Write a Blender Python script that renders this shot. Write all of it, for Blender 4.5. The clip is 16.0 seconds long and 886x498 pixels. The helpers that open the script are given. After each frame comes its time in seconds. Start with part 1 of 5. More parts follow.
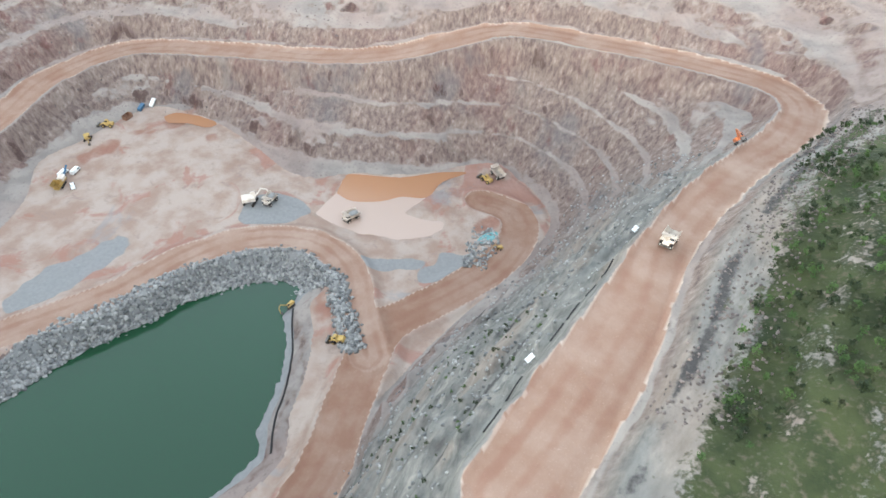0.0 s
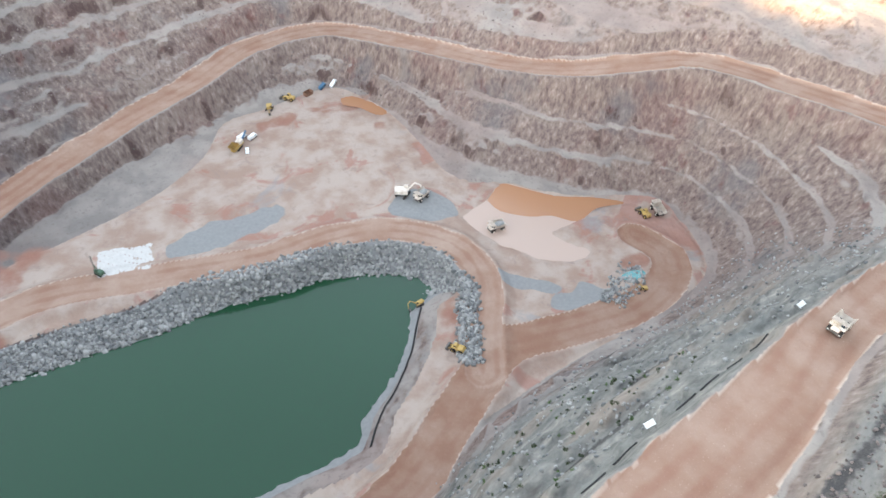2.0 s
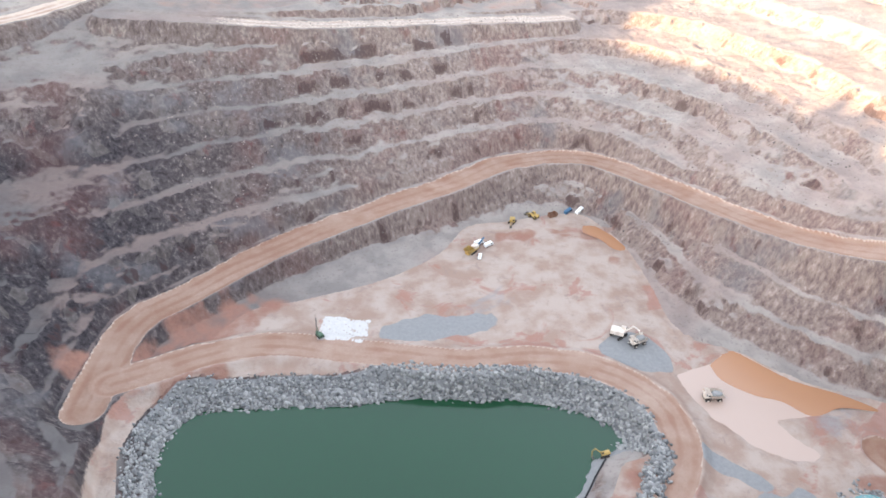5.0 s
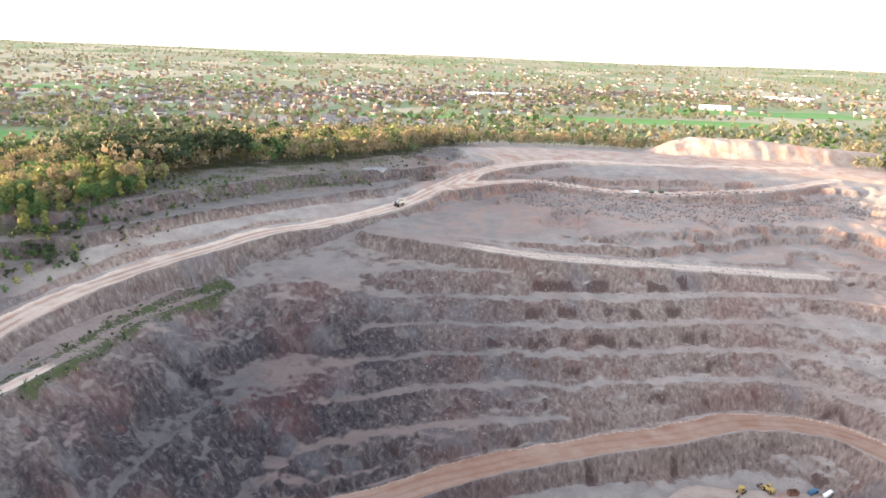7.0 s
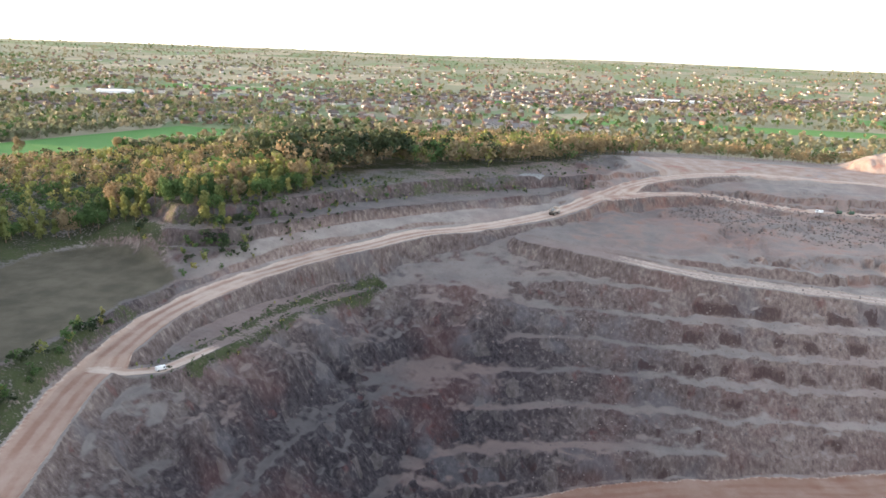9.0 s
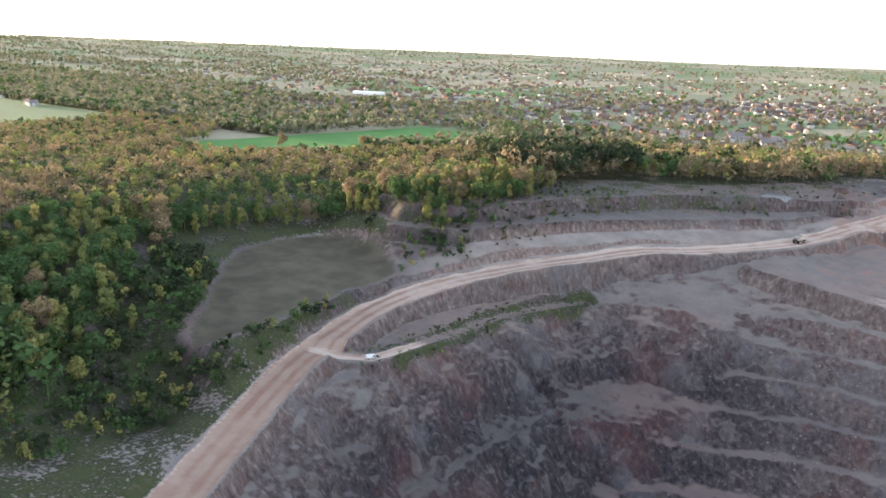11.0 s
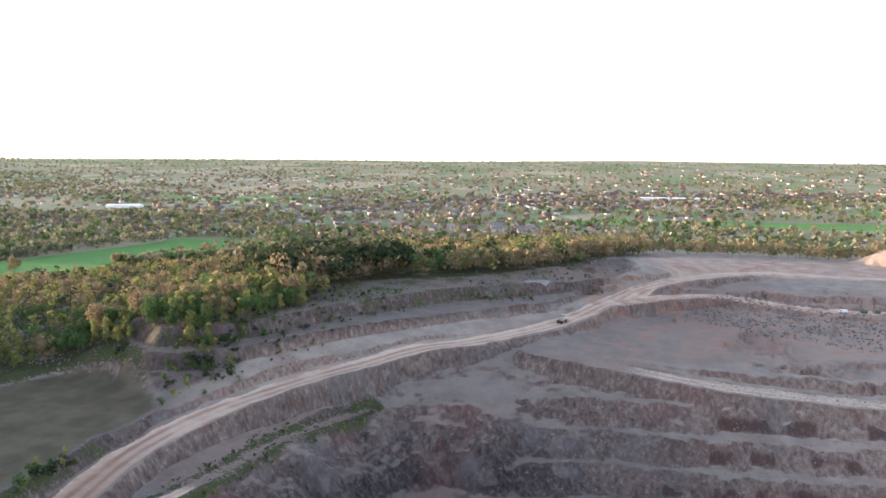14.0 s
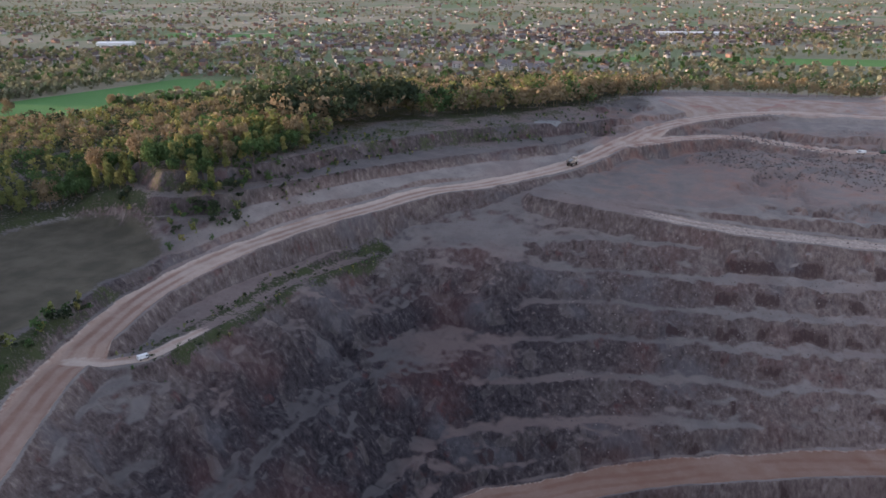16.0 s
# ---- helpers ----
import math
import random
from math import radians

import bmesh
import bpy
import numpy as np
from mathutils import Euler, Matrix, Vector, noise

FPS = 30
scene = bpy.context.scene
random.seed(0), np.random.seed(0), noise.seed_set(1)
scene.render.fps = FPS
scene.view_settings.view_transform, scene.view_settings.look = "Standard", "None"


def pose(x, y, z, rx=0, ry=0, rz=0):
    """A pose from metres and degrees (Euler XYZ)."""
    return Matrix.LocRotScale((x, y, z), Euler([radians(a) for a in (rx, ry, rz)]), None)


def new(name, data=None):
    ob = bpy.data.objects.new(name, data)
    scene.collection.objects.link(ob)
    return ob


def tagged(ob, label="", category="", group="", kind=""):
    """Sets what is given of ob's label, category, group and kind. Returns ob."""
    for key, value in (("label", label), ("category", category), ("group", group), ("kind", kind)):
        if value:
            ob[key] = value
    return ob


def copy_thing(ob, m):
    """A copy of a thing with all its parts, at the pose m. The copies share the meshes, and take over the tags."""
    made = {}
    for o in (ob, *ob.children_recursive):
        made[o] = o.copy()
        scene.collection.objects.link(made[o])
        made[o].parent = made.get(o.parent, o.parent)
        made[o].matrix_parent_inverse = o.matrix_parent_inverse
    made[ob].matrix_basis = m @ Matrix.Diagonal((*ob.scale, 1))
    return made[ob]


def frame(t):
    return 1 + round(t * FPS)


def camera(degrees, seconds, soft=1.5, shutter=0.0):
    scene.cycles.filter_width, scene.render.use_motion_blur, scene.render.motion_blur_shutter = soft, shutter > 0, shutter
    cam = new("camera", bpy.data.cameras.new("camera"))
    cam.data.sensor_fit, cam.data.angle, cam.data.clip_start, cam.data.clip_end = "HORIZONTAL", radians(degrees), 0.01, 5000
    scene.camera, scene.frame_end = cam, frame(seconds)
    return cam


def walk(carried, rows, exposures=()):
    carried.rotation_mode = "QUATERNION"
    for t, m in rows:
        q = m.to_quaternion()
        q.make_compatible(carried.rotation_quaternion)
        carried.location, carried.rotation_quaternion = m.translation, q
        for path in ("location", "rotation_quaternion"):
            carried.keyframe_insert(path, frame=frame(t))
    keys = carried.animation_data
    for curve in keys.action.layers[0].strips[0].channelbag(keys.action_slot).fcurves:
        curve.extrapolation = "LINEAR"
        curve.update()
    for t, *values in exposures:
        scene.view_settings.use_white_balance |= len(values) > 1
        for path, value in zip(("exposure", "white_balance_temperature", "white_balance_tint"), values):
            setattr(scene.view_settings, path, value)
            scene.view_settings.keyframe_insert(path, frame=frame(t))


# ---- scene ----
# ------------------------------------------------------------ camera and walk
cam = camera(64.75, 16.0, soft=1.6)
PATH = [
    (0.0, -24.25, -0.63, 103.63, 47.85, -2.77, -60.01),
    (0.5, -22.34, 0.02, 103.40, 47.71, -2.83, -54.93),
    (1.0, -20.39, 0.66, 103.04, 47.57, -2.97, -49.86),
    (1.5, -18.43, 1.20, 102.61, 47.52, -2.92, -46.73),
    (2.0, -16.55, 1.96, 102.22, 47.45, -2.88, -43.73),
    (2.5, -14.90, 2.81, 101.86, 47.34, -2.90, -39.78),
    (3.0, -13.29, 3.59, 101.62, 47.25, -2.88, -36.23),
    (3.2, -12.63, 3.73, 101.57, 47.22, -2.84, -34.83),
    (3.7, -10.86, 3.62, 101.76, 47.36, -2.69, -30.74),
    (4.2, -8.91, 2.42, 102.39, 48.68, -2.41, -26.13),
    (4.7, -6.95, 0.82, 102.97, 52.29, -2.12, -21.86),
    (5.0, -5.82, -0.04, 103.08, 56.01, -1.97, -19.81),
    (5.3, -4.79, -0.66, 102.88, 61.20, -1.86, -18.39),
    (5.5, -4.14, -0.95, 102.62, 65.20, -1.79, -17.68),
    (6.0, -2.87, -1.08, 101.17, 72.13, -1.55, -16.38),
    (6.5, -1.74, -0.60, 100.01, 74.32, -1.68, -7.19),
    (7.0, -0.00, 0.00, 100.00, 74.23, -2.00, 0.56),
    (7.5, 0.93, 1.67, 100.03, 74.24, -1.86, 1.68),
    (8.0, 1.23, 3.63, 99.87, 74.24, -1.83, 3.59),
    (8.5, 1.34, 5.50, 99.66, 74.23, -1.85, 8.10),
    (9.0, 1.59, 7.17, 99.64, 74.17, -2.02, 13.77),
    (9.5, 1.88, 8.98, 99.83, 74.09, -2.07, 19.30),
    (10.0, 2.06, 10.90, 99.90, 74.02, -2.14, 24.15),
    (10.2, 2.29, 11.66, 99.96, 73.97, -2.15, 26.06),
    (10.7, 3.05, 13.62, 100.17, 73.92, -2.20, 30.57),
    (11.2, 4.35, 15.67, 100.51, 73.96, -2.17, 33.82),
    (11.7, 5.60, 17.82, 100.87, 74.04, -2.00, 34.86),
    (12.0, 6.08, 19.15, 101.05, 74.11, -1.81, 34.05),
    (12.3, 6.19, 20.51, 101.17, 74.19, -1.53, 31.90),
    (12.5, 6.12, 21.43, 101.22, 74.25, -1.31, 29.98),
    (13.0, 5.13, 24.11, 101.28, 74.26, -1.01, 26.33),
    (13.5, 4.26, 27.09, 101.49, 76.49, -0.69, 19.61),
    (14.0, 2.68, 29.47, 101.17, 82.46, -0.26, 14.38),
    (14.5, 1.48, 31.53, 100.64, 85.69, -0.23, 14.33),
    (15.0, 0.65, 33.42, 100.09, 84.52, -0.06, 14.35),
    (15.5, -0.03, 35.30, 99.92, 79.02, -0.08, 14.51),
    (16.0, -0.63, 37.23, 100.14, 69.50, 0.06, 14.74),
]
EXPOSURES = [(0.0, 3.65, 6500, 6), (2.0, 3.62, 6450, 8), (3.2, 3.62, 6450, 11), (5.3, 3.75, 6500, 13), (6.0, 3.7, 6500, 13), (6.8, 3.4, 6450, 14), (8.0, 3.1, 6400, 14),
             (9.0, 2.85, 6300, 14), (10.2, 2.8, 6100, 14), (12.3, 2.8, 6000, 14), (13.5, 2.75, 6000, 14), (14.0, 2.6, 6000, 15), (14.5, 2.3, 6000, 16), (15.2, 2.0, 5900, 18), (16.0, 1.85, 5800, 22)]
walk(cam, [(r[0], pose(*r[1:])) for r in PATH], EXPOSURES)

# ------------------------------------------------------------ sky and sun
SUN_ELEVATION, SUN_BEARING = radians(5.0), radians(262)      # bearing clockwise from +y: evening sun over the woods on the west rim
world = bpy.data.worlds.new("world")
scene.world = world
world.use_nodes = True
wt = world.node_tree
sky = wt.nodes.new("ShaderNodeTexSky")
sky.sky_type, sky.sun_disc = "NISHITA", False
sky.sun_elevation, sky.sun_rotation = SUN_ELEVATION, SUN_BEARING
sky.air_density, sky.dust_density, sky.ozone_density = 0.8, 0.6, 1.0
wt.nodes["Background"].inputs["Strength"].default_value = 0.15
haze = wt.nodes.new("ShaderNodeHueSaturation")        # thin bright evening haze pales the sky
haze.inputs["Saturation"].default_value = 0.45
wt.links.new(sky.outputs["Color"], haze.inputs["Color"])
wt.links.new(haze.outputs["Color"], wt.nodes["Background"].inputs["Color"])
sun = new("sun", bpy.data.lights.new("sun", "SUN"))
sun.data.energy, sun.data.angle, sun.data.color = 2.1, radians(0.6), (1.0, 0.70, 0.40)
sun_way = Vector((math.sin(SUN_BEARING) * math.cos(SUN_ELEVATION), math.cos(SUN_BEARING) * math.cos(SUN_ELEVATION), math.sin(SUN_ELEVATION)))
sun.matrix_world = Matrix.Translation((-300, -400, 400)) @ sun_way.to_track_quat("Z", "Y").to_matrix().to_4x4()

# ------------------------------------------------------------ materials
def srgb(r, g, b):
    f = lambda c: c / 12.92 if c <= 0.04045 else ((c + 0.055) / 1.055) ** 2.4
    return (f(r / 255), f(g / 255), f(b / 255), 1.0)


class Nodes:
    """Short hand for building a node material."""

    def __init__(self, name, roughness=0.9, metal=0.0):
        self.m = bpy.data.materials.new(name)
        self.m.use_nodes = True
        self.t = self.m.node_tree
        self.b = self.t.nodes["Principled BSDF"]
        self.b.inputs["Roughness"].default_value = roughness
        self.b.inputs["Metallic"].default_value = metal
        self.b.inputs["Specular IOR Level"].default_value = 0.3

    def add(self, kind, **sockets):
        n = self.t.nodes.new(kind)
        for k, v in sockets.items():
            self.put(n, k.replace("_", " "), v)
        return n

    def put(self, n, k, v):
        s = n.inputs[k]
        if isinstance(v, bpy.types.NodeSocket):
            self.t.links.new(v, s)
        else:
            s.default_value = v

    def place(self, scale=(1, 1, 1), kind="Object"):
        c = self.add("ShaderNodeTexCoord")
        m = self.add("ShaderNodeMapping")
        self.t.links.new(c.outputs[kind], m.inputs["Vector"])
        m.inputs["Scale"].default_value = scale
        return m.outputs["Vector"]

    def noise(self, scale, detail=4.0, vector=None, rough=0.55, distortion=0.0):
        n = self.add("ShaderNodeTexNoise", Scale=scale, Detail=detail, Roughness=rough, Distortion=distortion)
        if vector is not None:
            self.t.links.new(vector, n.inputs["Vector"])
        return n.outputs["Fac"]

    def ramp(self, fac, *stops):
        n = self.add("ShaderNodeValToRGB")
        self.t.links.new(fac, n.inputs["Fac"])
        e = n.color_ramp.elements
        while len(e) < len(stops):
            e.new(0.5)
        for el, (p, c) in zip(e, stops):
            el.position, el.color = p, c if len(c) == 4 else (*c, 1)
        return n.outputs["Color"]

    def step(self, fac, lo, hi):
        n = self.add("ShaderNodeMapRange")
        n.interpolation_type = "SMOOTHSTEP"
        for k, v in (("Value", fac), ("From Min", lo), ("From Max", hi)):
            self.put(n, k, v)
        return n.outputs["Result"]

    def mix(self, fac, a, b, blend="MIX"):
        n = self.t.nodes.new("ShaderNodeMix")
        n.data_type, n.blend_type = "RGBA", blend
        for i, v in ((0, fac), (6, a), (7, b)):
            if isinstance(v, bpy.types.NodeSocket):
                self.t.links.new(v, n.inputs[i])
            else:
                n.inputs[i].default_value = v
        return n.outputs[2]

    def math(self, op, a, b=0.0):
        n = self.t.nodes.new("ShaderNodeMath")
        n.operation = op
        for i, v in ((0, a), (1, b)):
            if isinstance(v, bpy.types.NodeSocket):
                self.t.links.new(v, n.inputs[i])
            else:
                n.inputs[i].default_value = v
        return n.outputs[0]

    def attr(self, name):
        n = self.add("ShaderNodeAttribute")
        n.attribute_name = name
        return n.outputs["Fac"]

    def bump(self, height, strength=0.5, distance=0.3):
        n = self.add("ShaderNodeBump", Strength=strength, Distance=distance, Height=height)
        self.t.links.new(n.outputs["Normal"], self.b.inputs["Normal"])

    def done(self, colour):
        self.put(self.b, "Base Color", colour)
        return self.m


def plain_mat(name, a, b, scale=1.0, roughness=0.6, metal=0.0, bump=0.1):
    """Paint or metal with dust and wear at two scales."""
    n = Nodes(name, roughness, metal)
    v = n.place()
    big, small = n.noise(scale, 4, v), n.noise(scale * 9, 4, v)
    c = n.mix(n.step(big, 0.35, 0.7), a, b)
    c = n.mix(n.math("MULTIPLY", n.step(small, 0.55, 0.75), 0.35), c, srgb(150, 128, 112))
    n.bump(small, bump, 0.02)
    return n.done(c)


def ground_material():
    n = Nodes("ground", 0.95)
    n.b.inputs["Specular IOR Level"].default_value = 0.15
    p = n.place()
    geo = n.add("ShaderNodeNewGeometry")
    sep = n.add("ShaderNodeSeparateXYZ", Vector=geo.outputs["Normal"])
    up = sep.outputs["Z"]
    patch, mid, fine = n.noise(0.012, 5, p), n.noise(0.09, 5, p), n.noise(0.7, 6, p)
    grit = n.noise(3.0, 4, p)
    streak = n.noise(0.5, 8, n.place((1.0, 1.0, 0.38)), 0.66)
    slab = n.add("ShaderNodeTexVoronoi", Scale=0.16)
    n.t.links.new(n.place((1.0, 1.0, 0.6)), slab.inputs["Vector"])
    tone = n.add("ShaderNodeSeparateColor", Color=slab.outputs["Color"])
    # rock faces: pale brownish pink to blue-grey, in streaks, slabs and broad stained patches
    # streaks vary the rock tone; their dark ends also paint in cleft shade
    pink = n.ramp(streak, (0.28, srgb(80, 66, 63)), (0.42, srgb(110, 95, 89)), (0.56, srgb(130, 115, 108)), (0.72, srgb(160, 146, 137)))
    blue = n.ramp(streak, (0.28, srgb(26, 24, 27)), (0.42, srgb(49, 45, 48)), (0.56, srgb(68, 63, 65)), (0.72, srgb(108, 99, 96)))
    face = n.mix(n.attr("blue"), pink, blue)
    face = n.mix(n.math("MULTIPLY", n.step(n.noise(0.022, 5, p), 0.50, 0.66), 0.28), face, srgb(112, 78, 73))
    face = n.mix(n.math("MULTIPLY", n.step(n.noise(0.03, 5, n.place((1.0, 1.3, 1.0))), 0.54, 0.68), 0.5), face, srgb(104, 102, 104))
    face = n.mix(n.math("MULTIPLY", n.step(tone.outputs["Red"], 0.55, 1.0), 0.16), face, srgb(70, 58, 57))
    face = n.mix(n.math("MULTIPLY", n.step(tone.outputs["Green"], 0.72, 1.0), 0.12), face, srgb(172, 160, 148))
    face = n.mix(n.math("MULTIPLY", n.step(n.noise(0.11, 6, n.place((1.0, 1.0, 0.5)), 0.6), 0.60, 0.70), 0.4), face, srgb(98, 58, 54))
    # undercuts: maroon of fresh rock, with the shade inside them painted in too
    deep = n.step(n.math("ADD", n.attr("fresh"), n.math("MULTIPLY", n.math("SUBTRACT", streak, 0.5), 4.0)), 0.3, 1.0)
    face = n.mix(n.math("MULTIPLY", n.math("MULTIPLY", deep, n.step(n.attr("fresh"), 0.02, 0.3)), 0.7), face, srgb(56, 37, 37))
    # berms and scree: soft pale dust with fallen grit
    scree = n.mix(n.step(mid, 0.35, 0.65), srgb(132, 124, 119), srgb(150, 141, 134))
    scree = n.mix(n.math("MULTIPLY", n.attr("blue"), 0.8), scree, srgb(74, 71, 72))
    scree = n.mix(n.math("MULTIPLY", n.step(patch, 0.45, 0.62), 0.4), scree, srgb(136, 112, 104))
    scree = n.mix(n.math("MULTIPLY", n.step(fine, 0.55, 0.72), 0.4), scree, srgb(94, 84, 81))
    flat = n.math("SUBTRACT", n.math("ADD", up, n.math("MULTIPLY", n.math("SUBTRACT", mid, 0.5), 0.25)), n.math("MULTIPLY", n.attr("blue"), 0.10))
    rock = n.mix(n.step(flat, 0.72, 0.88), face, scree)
    # tipped grey stone and clay of the slopes by the ramp
    tip = n.ramp(n.noise(0.30, 7, n.place((0.45, 1.0, 1.0)), 0.66), (0.30, srgb(76, 76, 74)), (0.45, srgb(108, 107, 103)), (0.58, srgb(130, 127, 121)), (0.72, srgb(160, 154, 145)))
    tip = n.mix(n.math("MULTIPLY", n.step(n.noise(0.045, 5, n.place((0.5, 1.2, 1.0))), 0.50, 0.64), 0.4), tip, srgb(148, 128, 113))
    tip = n.mix(n.math("MULTIPLY", n.step(n.noise(0.06, 5, n.place((0.6, 1.4, 1.3))), 0.54, 0.66), 0.5), tip, srgb(102, 104, 102))
    rock = n.mix(n.math("MULTIPLY", n.attr("slope"), 0.92), rock, tip)
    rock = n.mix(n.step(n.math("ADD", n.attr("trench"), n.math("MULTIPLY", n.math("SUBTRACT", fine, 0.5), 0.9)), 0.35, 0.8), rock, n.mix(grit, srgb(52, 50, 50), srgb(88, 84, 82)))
    # beaten earth of the haul roads, with wheel tracks in long soft streaks
    track = n.noise(0.35, 3, p)
    earth = n.mix(track, srgb(178, 160, 146), srgb(206, 190, 176))
    earth = n.mix(n.math("MULTIPLY", n.attr("red"), n.math("ADD", 0.5, n.math("MULTIPLY", mid, 0.8))), earth, srgb(138, 106, 89))
    earth = n.mix(n.math("MULTIPLY", n.step(grit, 0.6, 0.75), 0.3), earth, srgb(205, 184, 168))
    ruts = n.step(n.math("ADD", n.attr("rut"), n.math("MULTIPLY", n.math("SUBTRACT", mid, 0.5), 0.8)), 0.35, 0.8)
    earth = n.mix(n.math("MULTIPLY", n.math("MULTIPLY", ruts, n.step(n.noise(0.05, 5, p), 0.30, 0.55)), 0.6), earth, srgb(134, 98, 82))
    c = n.mix(n.step(n.math("ADD", n.attr("road"), n.math("MULTIPLY", n.math("SUBTRACT", fine, 0.5), 0.5)), 0.35, 0.65), rock, earth)
    # the pit floor: pale pink dust, red clay, dark wet mud
    clay = n.mix(n.step(mid, 0.35, 0.65), srgb(168, 152, 141), srgb(150, 127, 114))
    clay = n.mix(n.math("MULTIPLY", n.step(n.noise(0.035, 6, p, 0.6, 1.0), 0.55, 0.62), 0.6), clay, srgb(150, 104, 92))
    clay = n.mix(n.math("MULTIPLY", n.step(n.noise(0.028, 5, p, 0.6, 0.5), 0.58, 0.66), 0.7), clay, srgb(140, 136, 135))
    clay = n.mix(n.math("MULTIPLY", n.step(n.noise(0.16, 7, p, 0.7, 0.8), 0.54, 0.66), 0.5), clay, srgb(140, 122, 114))
    c = n.mix(n.step(n.math("ADD", n.attr("floor"), n.math("MULTIPLY", n.math("SUBTRACT", fine, 0.5), 0.4)), 0.4, 0.6), c, clay)
    c = n.mix(n.step(n.math("ADD", n.attr("clay"), n.math("MULTIPLY", n.math("SUBTRACT", mid, 0.5), 0.6)), 0.3, 0.65), c, n.mix(fine, srgb(132, 96, 84), srgb(150, 112, 97)))
    c = n.mix(n.step(n.math("ADD", n.attr("pale"), n.math("MULTIPLY", n.math("SUBTRACT", fine, 0.5), 0.6)), 0.35, 0.7), c, n.mix(fine, srgb(176, 172, 168), srgb(204, 200, 196)))
    c = n.mix(n.step(n.math("ADD", n.attr("grey"), n.math("MULTIPLY", n.math("SUBTRACT", mid, 0.5), 0.5)), 0.4, 0.6), c, n.mix(fine, srgb(122, 122, 122), srgb(146, 144, 142)))
    c = n.mix(n.step(n.math("ADD", n.attr("silt"), n.math("MULTIPLY", n.math("SUBTRACT", n.math("ADD", mid, fine), 1.0), 0.9)), 0.3, 0.7), c, n.mix(n.step(mid, 0.3, 0.7), srgb(78, 74, 62), srgb(98, 92, 78)))
    # grass and scrub
    tuft = n.mix(n.step(mid, 0.35, 0.65), srgb(46, 54, 36), srgb(68, 74, 48))
    tuft = n.mix(n.step(fine, 0.5, 0.75), tuft, srgb(94, 86, 74))
    c = n.mix(n.step(n.math("ADD", n.attr("scrub"), n.math("MULTIPLY", n.math("SUBTRACT", n.math("ADD", mid, fine), 1.0), 0.9)), 0.45, 0.65), c, tuft)
    # the plain: fields in patches, their colours paled in place of haze
    cell = n.add("ShaderNodeTexVoronoi", Scale=0.0052)
    n.t.links.new(n.place((1.0, 0.7, 0.0)), cell.inputs["Vector"])
    pick = n.add("ShaderNodeSeparateColor", Color=cell.outputs["Color"])
    field = n.ramp(pick.outputs["Red"], (0.0, srgb(132, 132, 108)), (0.22, srgb(116, 130, 96)), (0.42, srgb(142, 137, 116)), (0.58, srgb(110, 126, 92)), (0.72, srgb(156, 149, 126)), (0.88, srgb(130, 132, 108)))
    n.t.nodes[-1].color_ramp.interpolation = "CONSTANT"
    field = n.mix(n.math("MULTIPLY", n.step(n.noise(0.05, 5, p), 0.45, 0.7), 0.4), field, srgb(120, 114, 90))
    c = n.mix(n.attr("plain"), c, field)
    meadow = n.mix(n.noise(0.02, 4, p), srgb(78, 118, 62), srgb(98, 138, 76))
    c = n.mix(n.step(n.attr("meadow"), 0.4, 0.6), c, meadow)
    h = n.math("ADD", n.math("MULTIPLY", streak, 0.9), n.math("ADD", n.math("MULTIPLY", fine, 0.5), n.math("MULTIPLY", grit, 0.12)))
    n.bump(h, 0.6, 0.9)
    return n.done(c)


GROUND = ground_material()


def water_material(name, colour, roughness):
    n = Nodes(name, roughness)
    n.b.inputs["Specular IOR Level"].default_value = 0.5
    p = n.place()
    w = n.noise(0.9, 3, p)
    c = n.mix(n.noise(0.02, 3, p), colour, tuple(x * 0.86 for x in colour[:3]) + (1,))
    n.bump(w, 0.05, 0.05)
    return n.done(c)


LAKE = water_material("lake_water", srgb(30, 66, 44), 0.1)
MUD = water_material("mud_water", srgb(170, 124, 92), 0.25)
PALE_MUD = water_material("pale_mud_water", srgb(180, 156, 142), 0.35)

# ------------------------------------------------------------ plan of the quarry: curves of x, y, z
RIM_ROAD = [(330, 632, 9), (269, 625, 9), (193, 620, 9), (119, 622, 10), (66, 593, 10), (26, 553, 8), (-4, 504, 4), (-29, 453, 1), (-70, 408, -2),
            (-99, 387, -3), (-122, 358, -5), (-143, 333, -7), (-158, 306, -9), (-170, 278, -11), (-176, 251, -13), (-173, 225, -13), (-170, 202, -14), (-166, 184, -15),
            (-160, 167, -16), (-152, 146, -17), (-145, 128, -18), (-128, 92, -18), (-98, 55, -15), (-60, 28, -11), (-20, 16, -7), (35, 13.7, -4)]
RAMP = [(35, 13.7, -4), (55, 12.8, -6), (81, 11.4, -8), (115, 11.2, -10), (150, 7.5, -14), (184, 0.5, -18), (216, -7, -22), (243, -8.5, -26), (262, 6, -29), (271, 42, -33),
        (275, 84, -38), (274, 126, -43), (257, 148, -48), (238, 169, -53), (226, 200, -59), (214, 252, -66), (196, 306, -73), (154, 317, -75), (116, 306, -77), (81, 298, -79),
        (50, 290, -81), (23, 282, -83), (0, 273, -85), (-22, 260, -86), (-45, 246, -86.5), (-61, 205, -88)]
SPUR = [(-40, 398, -3), (-20, 392, -4), (-2, 388, -5), (62, 383, -11), (128, 388, -15), (178, 391, -18), (221, 392, -20)]
TERRACE_ROAD = [(5, 508, 3), (40, 540, 3), (78, 560, 1), (146, 533, 0), (245, 549, 2), (330, 590, 6)]
